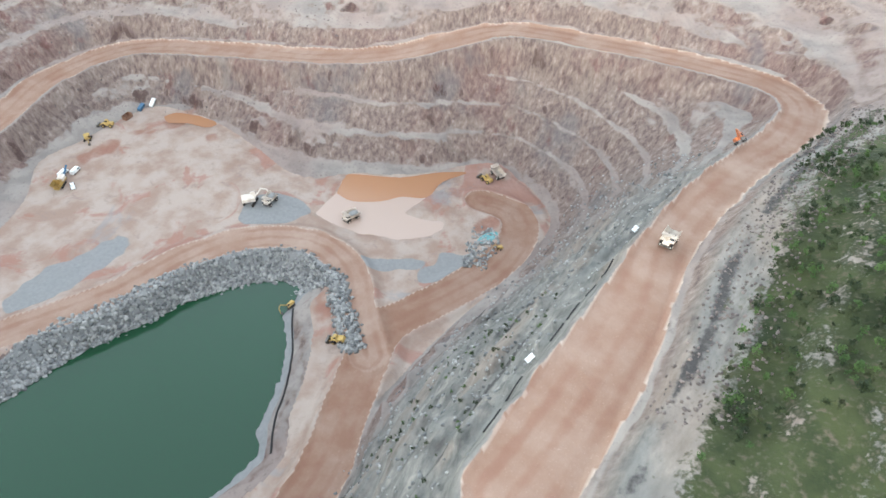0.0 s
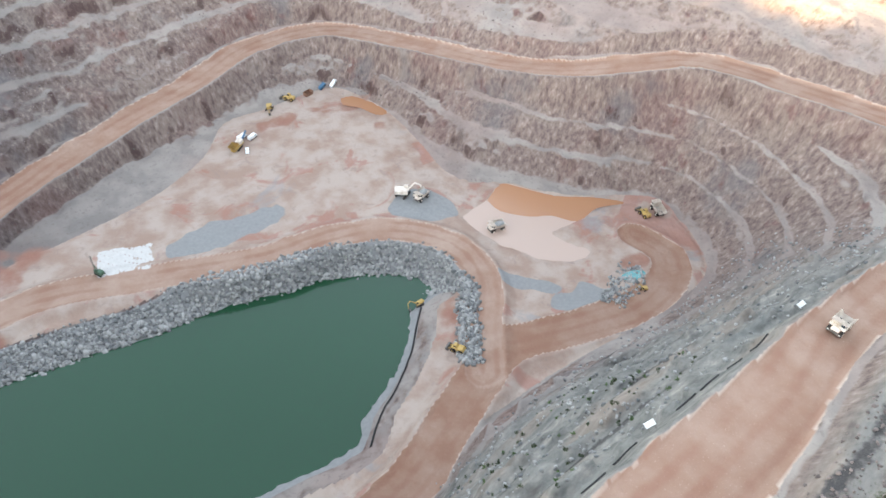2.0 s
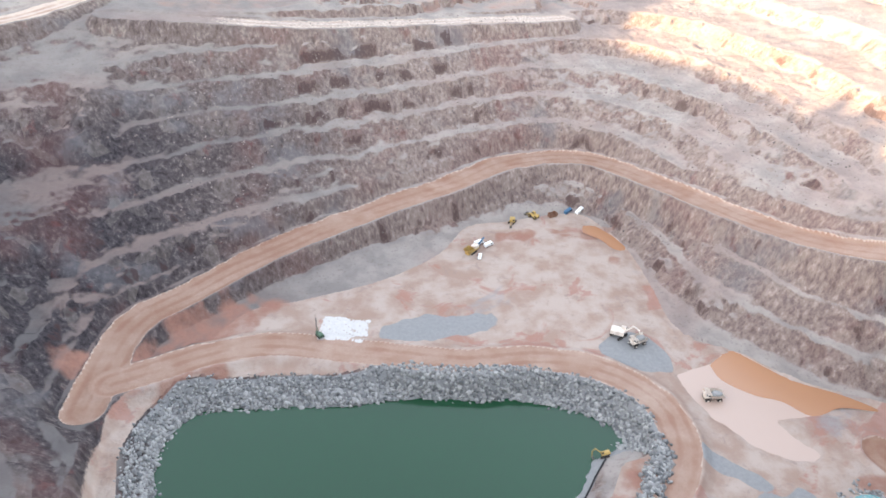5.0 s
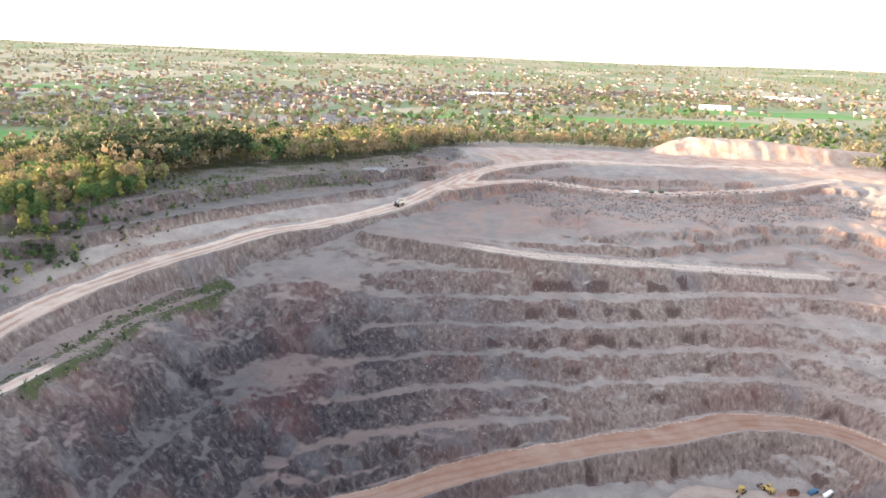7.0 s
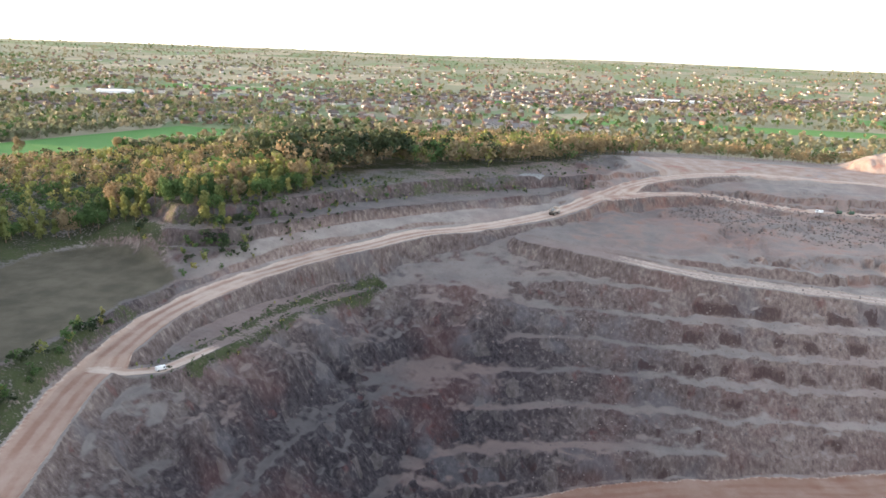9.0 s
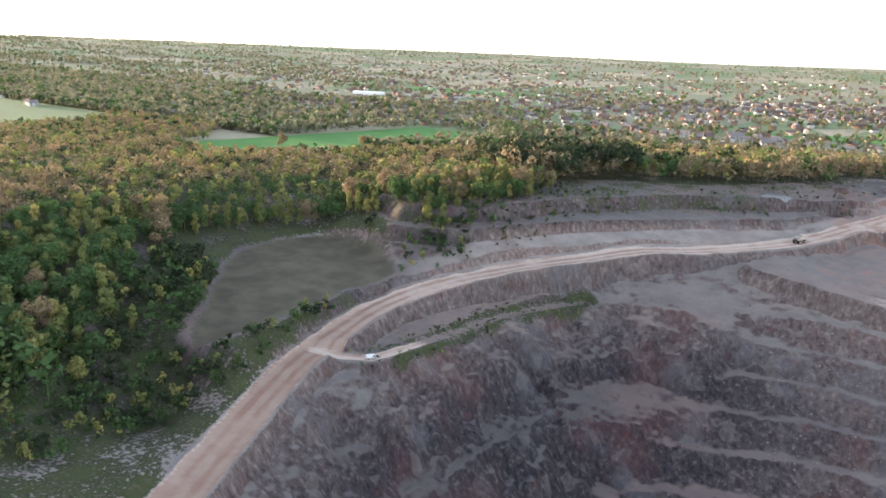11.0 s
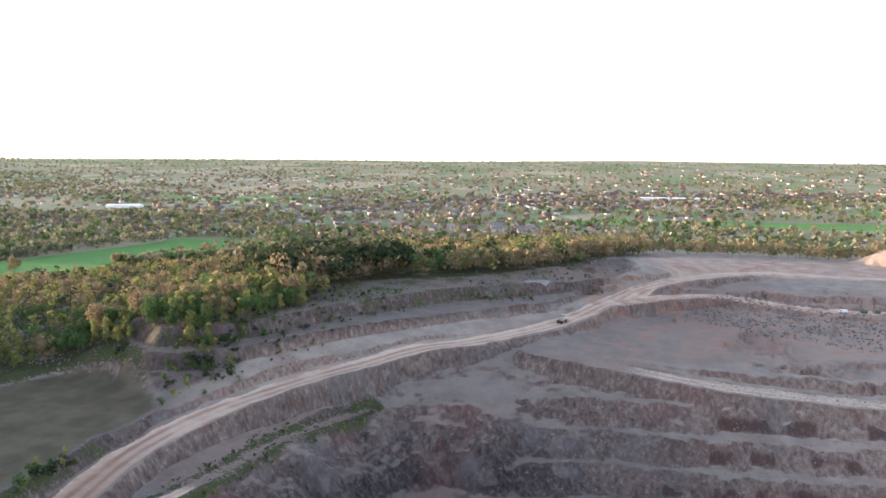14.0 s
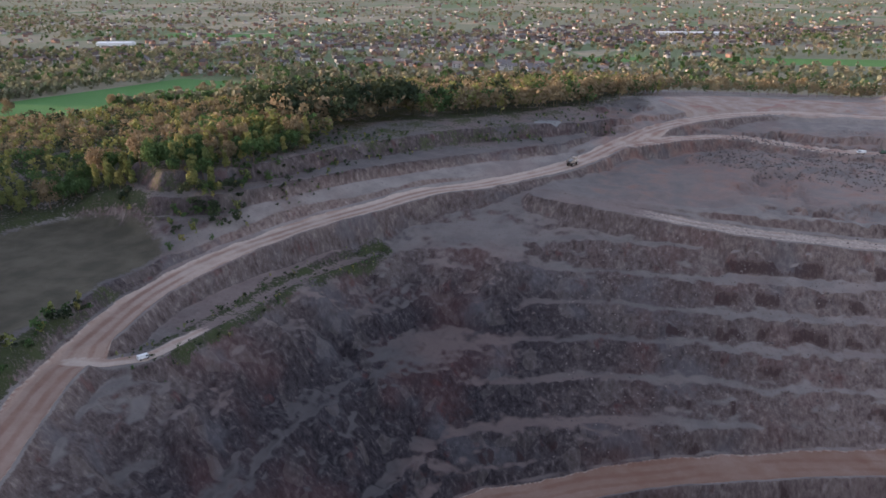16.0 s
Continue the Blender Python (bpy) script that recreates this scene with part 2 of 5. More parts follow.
FLOOR_ROAD = [(30, 76, -87), (55, 77.5, -88), (84, 87, -90), (104, 93, -91), (119, 96, -92), (141, 86.5, -92), (170, 77, -93), (193, 76, -93), (207, 85, -93), (207, 101, -93)]
LAKE_ROAD = [(104, 93, -91), (119.5, 109, -91), (136.5, 125, -91), (141, 148, -91), (128.5, 170, -91), (104, 184, -91), (80, 190, -91), (41, 208, -91), (12, 222, -91), (-14, 224, -90), (-52, 216, -88)]
CAR_TRACK = [(-171, 202, -15.5), (-162, 207, -17.5), (-153.5, 215, -18.6), (-150, 228, -19.4), (-147, 244, -20), (-143, 261, -20.6), (-138, 290, -21.3), (-125, 320, -22), (-114, 340, -22.7)]
TOE = [(-30, 222, -90), (0, 250, -92), (26, 252, -92), (63, 256, -92), (96, 269, -92), (118, 288, -92), (143, 287, -92), (170, 286, -92), (184, 281, -92), (189, 262, -92), (189, 240, -92), (184, 214, -93), (177, 186, -93),
       (184, 172, -93), (194, 163, -93), (207, 140.5, -93), (236, 113, -93), (234, 97, -93), (225, 80, -93), (208, 67, -93), (171, 68, -92), (132, 75, -91), (106, 78, -90),
       (78, 78, -89), (56, 72, -88), (25, 70, -87)]
LAKE_SHORE = [(-40, 149), (-41, 168), (-39, 188), (-26, 203), (-7, 200.5), (12, 195.5), (32, 190), (53, 187), (74, 179), (96, 172), (115, 159.5), (125, 147), (125, 138), (111, 137),
              (98, 125.6), (81, 116), (65, 110), (55, 103), (41, 106), (27, 109), (14, 111), (0, 104), (-22, 108), (-38, 126)]
# smooth forms that the benches are cut into
RED_PATCHES = [(-12, 248, 28, 18, 0.3), (-48, 226, 24, 20, 0.3), (178, 262, 12, 9, 0.3), (140, 272, 16, 6, 0.1), (176, 238, 12, 7, 0.9), (196, 92, 22, 8, -0.5), (120, 216, 10, 5, 0.3), (160, 270, 6, 10, 0.2), (-25, 215, 22, 12, 0.2), (115, 118, 6, 16, -0.4)]
CREST = [(300, 608, 9), (354, 596, 9), (383, 547, 8), (401, 428, 8), (404, 346, 6), (395, 240, 5), (372, 140, 4), (345, 50, 3), (318, -20, 2), (260, -60, 6)]
CLIFF_TOP = [(30, 612, 20), (-5, 566, 18), (-52, 512, 18), (-100, 482, 18), (-146, 448, 18), (-170, 410, 17), (-178, 352, 15), (-203, 333, 14), (-222, 300, 10), (-262, 318, 4)]
CLIFF_FOOT = [(-40, 463, 2), (-79, 418, 1), (-124, 374, -1), (-155, 330, -4), (-185, 280, -6)]
SILT = [(-187, 275), (-202, 290), (-240, 304), (-264, 290), (-268, 250), (-242, 216), (-222, 194), (-202, 168), (-189, 166), (-188, 200), (-190, 240)]
OUTER = [(-206, 125, -6), (-192, 158, -17), (-185, 134, -22), (-178, 100, -12), (-250, 160, 4), (-318, 189, 14), (-330, 280, 12), (-300, 340, 8), (-420, 150, 16), (-420, 300, 12), (-230, 80, 8), (-170, 40, 0), (-100, 0, 2), (-30, -25, 4), (40, -30, 8),
         (70, -14, 2), (70, -28, 12), (100, -16, 4), (104, -34, 14), (138, -26, 8), (160, -48, 14), (190, -30, 0), (220, -52, 4), (-240, 420, 16), (-140, 560, 14), (0, 660, 14), (150, 690, 12), (300, 700, 12)]
NEAR_FACE = [(50, 47, -40), (84, 50, -45), (139, 47, -58), (190, 42, -62), (230, 40, -60), (0, 60, -50), (-40, 75, -55), (-90, 120, -60)]
FLOOR_Z, WATER_Z, BENCH = -93.0, -100.0, 11.0


def resample(curve, gap):
    """Points at even gaps along a smooth line through the curve's points."""
    c = np.array(curve, float)
    ext = np.vstack([2 * c[0] - c[1], c, 2 * c[-1] - c[-2]])
    out = []
    for i in range(len(c) - 1):
        p0, p1, p2, p3 = ext[i:i + 4]
        n = max(1, int(np.linalg.norm((p2 - p1)[:2]) / gap + 0.5))
        u = np.linspace(0, 1, n, endpoint=False)[:, None]
        out.append(0.5 * (2 * p1 + (p2 - p0) * u + (2 * p0 - 5 * p1 + 4 * p2 - p3) * u ** 2 + (3 * p1 - p0 - 3 * p2 + p3) * u ** 3))
    return np.vstack([*out, c[-1:]])


def lattice(ix, iy, seed):
    h = (ix.astype(np.int64) * 374761393 + iy.astype(np.int64) * 668265263 + seed * 974634777) & 0x7FFFFFFF
    h = ((h ^ (h >> 13)) * 1274126177) & 0x7FFFFFFF
    return ((h ^ (h >> 16)) & 0xFFFF) / 65535.0


def vnoise(x, y, size, seed=0, octaves=3):
    """Smooth noise from -1 to 1, of that wavelength in metres."""
    total, amp, norm = 0.0, 1.0, 0.0
    for o in range(octaves):
        fx, fy = x / size + 17.3 * o, y / size - 9.1 * o
        ix, iy = np.floor(fx), np.floor(fy)
        u, v = fx - ix, fy - iy
        u, v = u * u * (3 - 2 * u), v * v * (3 - 2 * v)
        a, b = lattice(ix, iy, seed + o), lattice(ix + 1, iy, seed + o)
        c, d = lattice(ix, iy + 1, seed + o), lattice(ix + 1, iy + 1, seed + o)
        total = total + amp * ((a * (1 - u) + b * u) * (1 - v) + (c * (1 - u) + d * u) * v)
        norm, amp, size = norm + amp, amp * 0.5, size * 0.5
    return total / norm * 2 - 1


def smooth(v, lo, hi):
    t = np.clip((v - lo) / (hi - lo), 0, 1)
    return t * t * (3 - 2 * t)


def line_distance(x, y, curve, reach):
    """For each place: the distance to the line, the line's height there, and the side (positive: to the left of the line's way)."""
    d = np.full(x.shape, 1e6)
    z, side = np.zeros(x.shape), np.zeros(x.shape)
    pts = resample(curve, 8.0)
    lo, hi = pts[:, :2].min(0) - reach, pts[:, :2].max(0) + reach
    near = np.where((x > lo[0]) & (x < hi[0]) & (y > lo[1]) & (y < hi[1]))[0]
    px, py = x[near], y[near]
    bd, bz, bs = d[near], z[near], side[near]
    for a, b in zip(pts[:-1], pts[1:]):
        m = np.where((px > min(a[0], b[0]) - reach) & (px < max(a[0], b[0]) + reach) & (py > min(a[1], b[1]) - reach) & (py < max(a[1], b[1]) + reach))[0]
        ex, ey = b[0] - a[0], b[1] - a[1]
        ax, ay = px[m] - a[0], py[m] - a[1]
        t = np.clip((ax * ex + ay * ey) / (ex * ex + ey * ey + 1e-9), 0, 1)
        dist = np.hypot(ax - t * ex, ay - t * ey)
        w = dist < bd[m]
        k = m[w]
        bd[k] = dist[w]
        bz[k] = a[2] + (b[2] - a[2]) * t[w] if len(a) > 2 else 0
        bs[k] = np.sign(ex * ay[w] - ey * ax[w])
    d[near], z[near], side[near] = bd, bz, bs
    return d, z, side


def inside(x, y, loop):
    """Signed distance to a closed loop, positive inside."""
    c = resample([*loop, loop[0]], 6.0)[:, :2]
    d2 = np.full(x.shape, 1e12)
    odd = np.zeros(x.shape, bool)
    lo, hi = c.min(0) - 40, c.max(0) + 40
    near = np.where((x > lo[0]) & (x < hi[0]) & (y > lo[1]) & (y < hi[1]))[0]
    px, py = x[near], y[near]
    dd, od = d2[near], odd[near]
    for a, b in zip(c[:-1], c[1:]):
        ex, ey = b - a
        ax, ay = px - a[0], py - a[1]
        t = np.clip((ax * ex + ay * ey) / (ex * ex + ey * ey + 1e-9), 0, 1)
        dd = np.minimum(dd, (ax - t * ex) ** 2 + (ay - t * ey) ** 2)
        if ey:
            od ^= ((a[1] > py) != (b[1] > py)) & (px < ex * (py - a[1]) / ey + a[0])
    d2[near], odd[near] = dd, od
    return np.where(odd, 1, -1) * np.sqrt(d2)


def control_points():
    rows = []
    for curve, gap in ((RIM_ROAD, 14), (RAMP, 12), (SPUR, 16), (TERRACE_ROAD, 16), (FLOOR_ROAD, 16), (LAKE_ROAD, 16), (TOE, 11), (CREST, 18), (CLIFF_TOP, 16), (CLIFF_FOOT, 16), (CAR_TRACK, 12)):
        rows.append(resample(curve, gap))
    rows.append(np.array(OUTER + NEAR_FACE, float))
    rows.append(np.column_stack([resample([(*q, -4) for q in SILT], 16)]) * 1.0)
    ring = np.radians(np.arange(0, 360, 10))
    rows.append(np.column_stack([80 + 640 * np.cos(ring), 300 + 560 * np.sin(ring), np.full(36, 2.0)]))
    p = np.vstack(rows)
    keep = []
    for q in p:
        if all((q[0] - k[0]) ** 2 + (q[1] - k[1]) ** 2 > 16 for k in keep):
            keep.append(q)
    return np.array(keep)


CONTROL = control_points()
_d = np.hypot(CONTROL[:, None, 0] - CONTROL[None, :, 0], CONTROL[:, None, 1] - CONTROL[None, :, 1])
_n = len(CONTROL)
_a = np.block([[_d, np.ones((_n, 1))], [np.ones((1, _n)), np.zeros((1, 1))]])
WEIGHTS = np.linalg.solve(_a, np.append(CONTROL[:, 2], 0))


def forms(x, y):
    """The smooth height of the quarry through its curves."""
    z = np.full(x.shape, WEIGHTS[-1])
    for i in range(0, len(x), 20000):
        s = slice(i, i + 20000)
        z[s] += np.hypot(x[s, None] - CONTROL[:, 0].astype(np.float32), y[s, None] - CONTROL[:, 1].astype(np.float32)) @ WEIGHTS[:-1]
    return z


def plain_height(x, y):
    r = np.hypot(x, y)
    z = 1.0 + 2.5 * vnoise(x, y, 500, 3, 2) + 68 * smooth(r, 1500, 5200) + 7 * vnoise(x, y, 1300, 5, 2) * smooth(r, 1500, 3500)
    # added wooded hill, unseen to the south-west, and a rise, to shade the quarry
    return z + 42 * np.exp(-((x + 400) / 170) ** 2 - ((y + 110) / 130) ** 2) + 15 * np.exp(-((x + 480) / 110) ** 2 - ((y - 190) / 150) ** 2)


ROADS = [("rim", RIM_ROAD, 7.0, 0.22), ("ramp", RAMP, 8.5, 0.9), ("spur", SPUR, 7.0, 0.0), ("terrace", TERRACE_ROAD, 6.0, 0.2), ("floor", FLOOR_ROAD, 8.0, 1.0), ("lake", LAKE_ROAD, 7.0, 0.85), ("track", CAR_TRACK, 2.4, 0.1)]


def terrain(x, y):
    """Heights and the masks of the ground's kinds of surface."""
    n = len(x)
    a = {k: np.zeros(n) for k in ("road", "red", "rut", "floor", "pale", "grey", "silt", "scrub", "plain", "meadow", "blue", "clay", "fresh", "slope", "trench")}
    far = plain_height(x, y)
    core = np.where((x > -560) & (x < 720) & (y > -260) & (y < 860))[0]
    cx, cy = x[core], y[core]
    z = forms(cx, cy)
    rim = np.hypot((cx - 80) / 1.12, cy - 300)
    pit = inside(cx, cy, PIT)
    cut = smooth(pit, 0, 6)
    cliff = smooth(-np.abs(inside(cx, cy, CLIFF_ZONE) - 200), -199, -194)
    bench = np.maximum(cut, cliff)
    ux, uy = np.unique(cx), np.unique(cy)
    gz = np.gradient(z.reshape(len(uy), len(ux)), uy, ux)
    steep = np.hypot(gz[0], gz[1]).ravel()
    wob = 4.0 * vnoise(cx, cy, 80, 1, 2) + (0.8 + 1.5 * np.clip(steep, 0, 1)) * vnoise(cx, cy, 17, 2, 3) + (0.3 + 0.7 * np.clip(steep, 0, 1)) * vnoise(cx, cy, 5.0, 7, 2)
    zz = z + wob * bench
    k = (zz - FLOOR_Z) / BENCH
    f = k - np.floor(k)
    face = np.clip((9.6 + 2.5 * vnoise(cx, cy, 35, 8, 2)) * steep / BENCH, 0.12, 0.60)
    wide = 0.94 - face
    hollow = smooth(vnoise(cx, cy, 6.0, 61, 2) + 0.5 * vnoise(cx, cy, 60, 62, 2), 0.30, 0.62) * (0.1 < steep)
    face = face * (1 - 0.45 * hollow)
    foot = 0.46 * wide
    rise = np.where(f < foot, 0.05 * f / foot, np.where(f < wide, 0.05 + (0.20 - 0.12 * hollow) * (f - foot) / (wide - foot), 0.0))
    rise = np.where(f >= wide, (0.25 - 0.12 * hollow) + (0.75 + 0.12 * hollow) * np.clip((f - wide) / face, 0, 1) ** 0.9, rise)
    # mask of the undercut lower faces, coloured as fresh rock and painted shade
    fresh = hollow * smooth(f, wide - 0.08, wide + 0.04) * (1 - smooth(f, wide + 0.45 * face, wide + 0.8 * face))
    stair = FLOOR_Z + BENCH * (np.floor(k) + rise)
    # the west wall falls in tall, almost unbroken faces
    west = smooth(-cx + 0.30 * (cy - 250) + 14 * vnoise(cx, cy, 30, 46, 2), 55, 95) * cut
    k3 = (zz + (8.0 * vnoise(cx, cy, 26, 46, 2) + 5.0 * vnoise(cx, cy, 10, 47, 3)) * smooth(-zz, 16, 34) + 20.0) / 31.0
    f3 = k3 - np.floor(k3)
    tall = -20.0 + 31.0 * (np.floor(k3) + np.where(f3 < 0.3, 0.12 * f3 / 0.3, 0.12 + 0.88 * np.clip((f3 - 0.3) / 0.66, 0, 1) ** 0.95))
    stair = stair * (1 - west) + tall * west
    step2 = np.clip((zz - 0.5 * wob - 1.0) / 17.0, 0, 1)
    old_face = 1.0 + 8.5 * smooth(step2, 0.08, 0.19) + 8.5 * smooth(step2, 0.58, 0.70) + np.minimum(zz - 1, 0) + np.maximum(zz - 18, 0)
    stair = np.where(cliff > cut, old_face, stair)
    hold = 0.74 + 0.21 * smooth(vnoise(cx, cy, 48, 6, 2), -0.45, -0.05)
    hold = np.maximum(hold, 0.96 * (cliff > cut))
    soft = 0.5 * vnoise(cx, cy, 60, 9, 2)
    z = np.where(bench > 0, (1 - bench * hold) * z + bench * hold * (stair + soft), z)
    z += (0.35 + 0.45 * bench * smooth(steep, 0.2, 0.7)) * vnoise(cx, cy, 6, 4, 3) + 0.28 * vnoise(cx, cy, 1.9, 5, 1) * bench
    z += west * smooth(steep, 0.4, 0.9) * (2.4 * vnoise(cx, cy, 9, 70, 3) + 1.2 * vnoise(cx, cy, 3.5, 71, 2))
    heaps = smooth(cx, -50, -10) * (1 - smooth(cx, 300, 360)) * smooth(cy + 0.3 * np.minimum(cx, 0), 396, 408) * (1 - smooth(cy, 575, 600))
    low_step = (z + 3.5 * vnoise(cx, cy, 46, 43, 2)) / 5.2
    part_step = low_step - np.floor(low_step)
    z += heaps * 0.9 * 5.2 * (smooth(part_step, 0.74, 0.96) - part_step)
    z += heaps * (1.6 * vnoise(cx, cy, 26, 44, 3) + 1.6 * vnoise(cx, cy, 8, 45, 2))
    # old tracks, ridges and ditches on the slopes above and below the ramp
    rd, _rz, rside = line_distance(cx, cy, RAMP[:9], 75)
    off = rd - 8.0
    fade = smooth(off, 1.5, 6) * (1 - smooth(off, 45, 65)) * (1 - smooth(cx, 185, 230)) * smooth(cx, 20, 45)
    above = fade * (rside < 0)
    below = fade * (rside > 0) * smooth(pit, 0, 4)
    drift = off + 2.2 * vnoise(cx, cy, 38, 63, 2) - 0.02 * (cx - 120)
    lift = np.mod(drift / 12.5, 1)
    z += above * (1.9 * smooth(lift, 0.0, 0.22) - 1.9 * lift + 0.5 * vnoise(cx, cy, 7, 64, 2))
    drop = np.mod((drift + 0.05 * cx) / 9.0, 1)
    z += below * (4.2 * drop - 4.2 * smooth(drop, 0.72, 1.0) + 0.6 * vnoise(cx, cy, 8, 65, 3))
    # the floor, the lake and its bed
    fl = inside(cx, cy, FLOOR_LOOP)
    low = smooth(fl, -1.5, 3)
    z = z * (1 - low) + low * (FLOOR_Z + 0.8 * vnoise(cx, cy, 30, 11, 3) + 0.25 * vnoise(cx, cy, 5, 12, 2))
    lake = inside(cx, cy, LAKE_SHORE)
    z = np.where(lake > -10, np.minimum(z, WATER_Z + 0.3 - lake * 0.62 + 0.8 * vnoise(cx, cy, 3, 13, 2)), z)
    z = np.where(lake > 4, WATER_Z - 3.5, z)
    mud = inside(cx, cy, SUMP)
    z = z - 1.4 * smooth(mud, -4, 5)
    b = {k: a[k][core] for k in a}
    b["floor"] = low * (lake < -10)
    for name, curve, half, red in ROADS:
        d, rz, side = line_distance(cx, cy, curve, half + 14)
        half = np.where(cy < 60, 9.2 - 2.6 * smooth(cx, 70, 120) + 1.4 * smooth(cx, 180, 240), 7.8) if name == "ramp" else half
        edge = 0.7 * vnoise(cx, cy, 7, 15, 2)
        on = 1 - smooth(d + edge, half, half + 5.5)
        bund = 1.5 * np.exp(-((d - half - 0.6) / 1.0) ** 2) * (0.7 + 0.5 * vnoise(cx, cy, 9, 16, 2))
        if name in ("floor", "lake"):
            bund *= 0.5
        if name == "track":
            bund *= 0.2
        z = z * (1 - on) + on * (rz - 0.15 * (1 - (d / half) ** 2)) + bund * (d < half + 4) * (lake < -6)
        core_on = 1 - smooth(d + edge, half - 0.8, half + 1.2)
        if name == "track":
            core_on *= 1 - 0.7 * smooth(cy, 228, 250)
        if name == "spur":
            core_on *= 0.52 * smooth(cx, -40, 30)
        if name == "rim":
            red = red + 0.45 * (1 - smooth(cy, 190, 300))
        b["road"] = np.maximum(b["road"], core_on * (lake < -3))
        b["red"] = np.where(core_on > 0.5, red, b["red"])
        rut = 0.5 + 0.5 * np.sin(d * side * 1.2 + 5.0 * vnoise(cx, cy, 70, 48, 3)) * (0.6 + 0.4 * vnoise(cx, cy, 18, 49, 2))
        b["rut"] = np.where(core_on > 0.3, rut if name in ("rim", "terrace") else 0.85 * rut, b["rut"])
        b["floor"] *= 1 - core_on
    # blue: darker blue-grey tone, stronger towards the west and lower down
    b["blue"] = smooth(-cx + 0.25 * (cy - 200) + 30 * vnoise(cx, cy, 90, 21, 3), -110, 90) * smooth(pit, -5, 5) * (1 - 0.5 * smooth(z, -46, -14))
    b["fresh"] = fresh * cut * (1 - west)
    near_slope = smooth(70 - cy - 0.10 * (cx - 60) + 8 * vnoise(cx, cy, 30, 22, 2), -8, 10) * smooth(cx, -40, 20) * (1 - smooth(cx + 10 * vnoise(cx, cy, 25, 67, 2), 165, 235))
    b["slope"] = np.maximum(near_slope * smooth(pit, -2, 3), 0.8 * above) * (1 - b["road"])
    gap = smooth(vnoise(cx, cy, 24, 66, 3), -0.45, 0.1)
    # dark stripes: two alongside above the ramp, one at each step's drop below
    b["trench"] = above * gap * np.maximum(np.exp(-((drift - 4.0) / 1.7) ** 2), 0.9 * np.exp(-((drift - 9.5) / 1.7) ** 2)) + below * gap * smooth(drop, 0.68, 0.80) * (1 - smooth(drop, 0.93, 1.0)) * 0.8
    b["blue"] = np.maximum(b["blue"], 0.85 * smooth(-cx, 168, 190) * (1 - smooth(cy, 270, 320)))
    b["silt"] = smooth(inside(cx, cy, SILT) + 3 * vnoise(cx, cy, 22, 36, 3), -6, 5)
    z = np.where(b["silt"] > 0, z * (1 - b["silt"]) + b["silt"] * (-6.0 + 1.2 * vnoise(cx, cy, 50, 23, 2) - 0.02 * (cx + 230)), z)
    bare = smooth(inside(cx, cy, BARE) + 5 * vnoise(cx, cy, 30, 33, 3), -6, 6)
    b["clay"] = np.maximum(0.22 * bare, 0.38 * heaps)
    b["floor"] = np.maximum(b["floor"], bare * (1 - b["road"]) * (pit < 4))
    heap = smooth(1.05 - np.hypot((cx - 335) / 140, (cy - 702) / np.where(cy < 702, 36, 70)) + 0.10 * vnoise(cx, cy, 16, 34, 3), 0, 0.42)
    z = z + 15 * heap + 1.2 * vnoise(cx, cy, 6, 35, 2) * heap
    b["scrub"] = SCRUB_OUT * smooth(-pit, 6, 20) * (1 - b["silt"]) * (1 - b["road"]) * (1 - b["floor"])
    east = smooth(cx, -40, 120) * smooth(cy, 480, 540)
    b["scrub"] *= (1 - 0.9 * east) * (1 - 0.25 * cliff) * (1 - 0.6 * smooth(-pit, 60, 30) * smooth(cy, 240, 290) * (cx < 40))
    b["blue"] = np.maximum(b["blue"], 0.72 * cliff)
    band = 0.26 + 0.6 * smooth(lift, 0.25, 0.5) * (1 - smooth(lift, 0.85, 1.0))
    b["scrub"] = np.where(above > 0.05, np.maximum(b["scrub"], band) * smooth(off, 6, 13), b["scrub"])
    b["scrub"] = np.maximum(b["scrub"], 0.33 * bench * (1 - b["road"]) * smooth(z, -40, 0) * (1 - smooth(cx, -150, 60)))
    td, _tz, _ts = line_distance(cx, cy, CAR_TRACK, 16)
    b["scrub"] = np.maximum(b["scrub"], 0.62 * (1 - smooth(td, 5, 11)) * (1 - b["road"]) * smooth(cy, 205, 225))
    b["pale"] = np.maximum.reduce([1 - smooth(np.maximum(np.abs((cx - ox) * math.cos(an) + (cy - oy) * math.sin(an)) / w, np.abs((cy - oy) * math.cos(an) - (cx - ox) * math.sin(an)) / h) + 0.16 * vnoise(cx, cy, 6, 37, 2), 0.8, 1.1) for ox, oy, w, h, an in PALE])
    b["pale"] *= smooth(np.abs(np.mod((cx * math.cos(0.5) + cy * math.sin(0.5)) / 3.4, 1) - 0.5), 0.05, 0.2) * 0.5 + 0.5
    b["pale"] *= smooth(vnoise(cx, cy, 7, 39, 3), -0.55, 0.0)
    reds = np.maximum.reduce([1 - smooth(np.hypot(((cx - ox) * math.cos(an) + (cy - oy) * math.sin(an)) / w, ((cy - oy) * math.cos(an) - (cx - ox) * math.sin(an)) / h) + 0.9 * vnoise(cx, cy, 12, 31, 3), 0.4, 1.2) for ox, oy, w, h, an in RED_PATCHES])
    b["clay"] = np.maximum(b["clay"], 0.55 * reds * (z < -60) * (1 - 0.7 * b["road"]))
    b["grey"] = np.maximum.reduce([1 - smooth(np.hypot(((cx - ox) * math.cos(an) + (cy - oy) * math.sin(an)) / w, ((cy - oy) * math.cos(an) - (cx - ox) * math.sin(an)) / h) + 0.55 * vnoise(cx, cy, 14, 38, 3), 0.6, 1.2) for ox, oy, w, h, an in GREY])
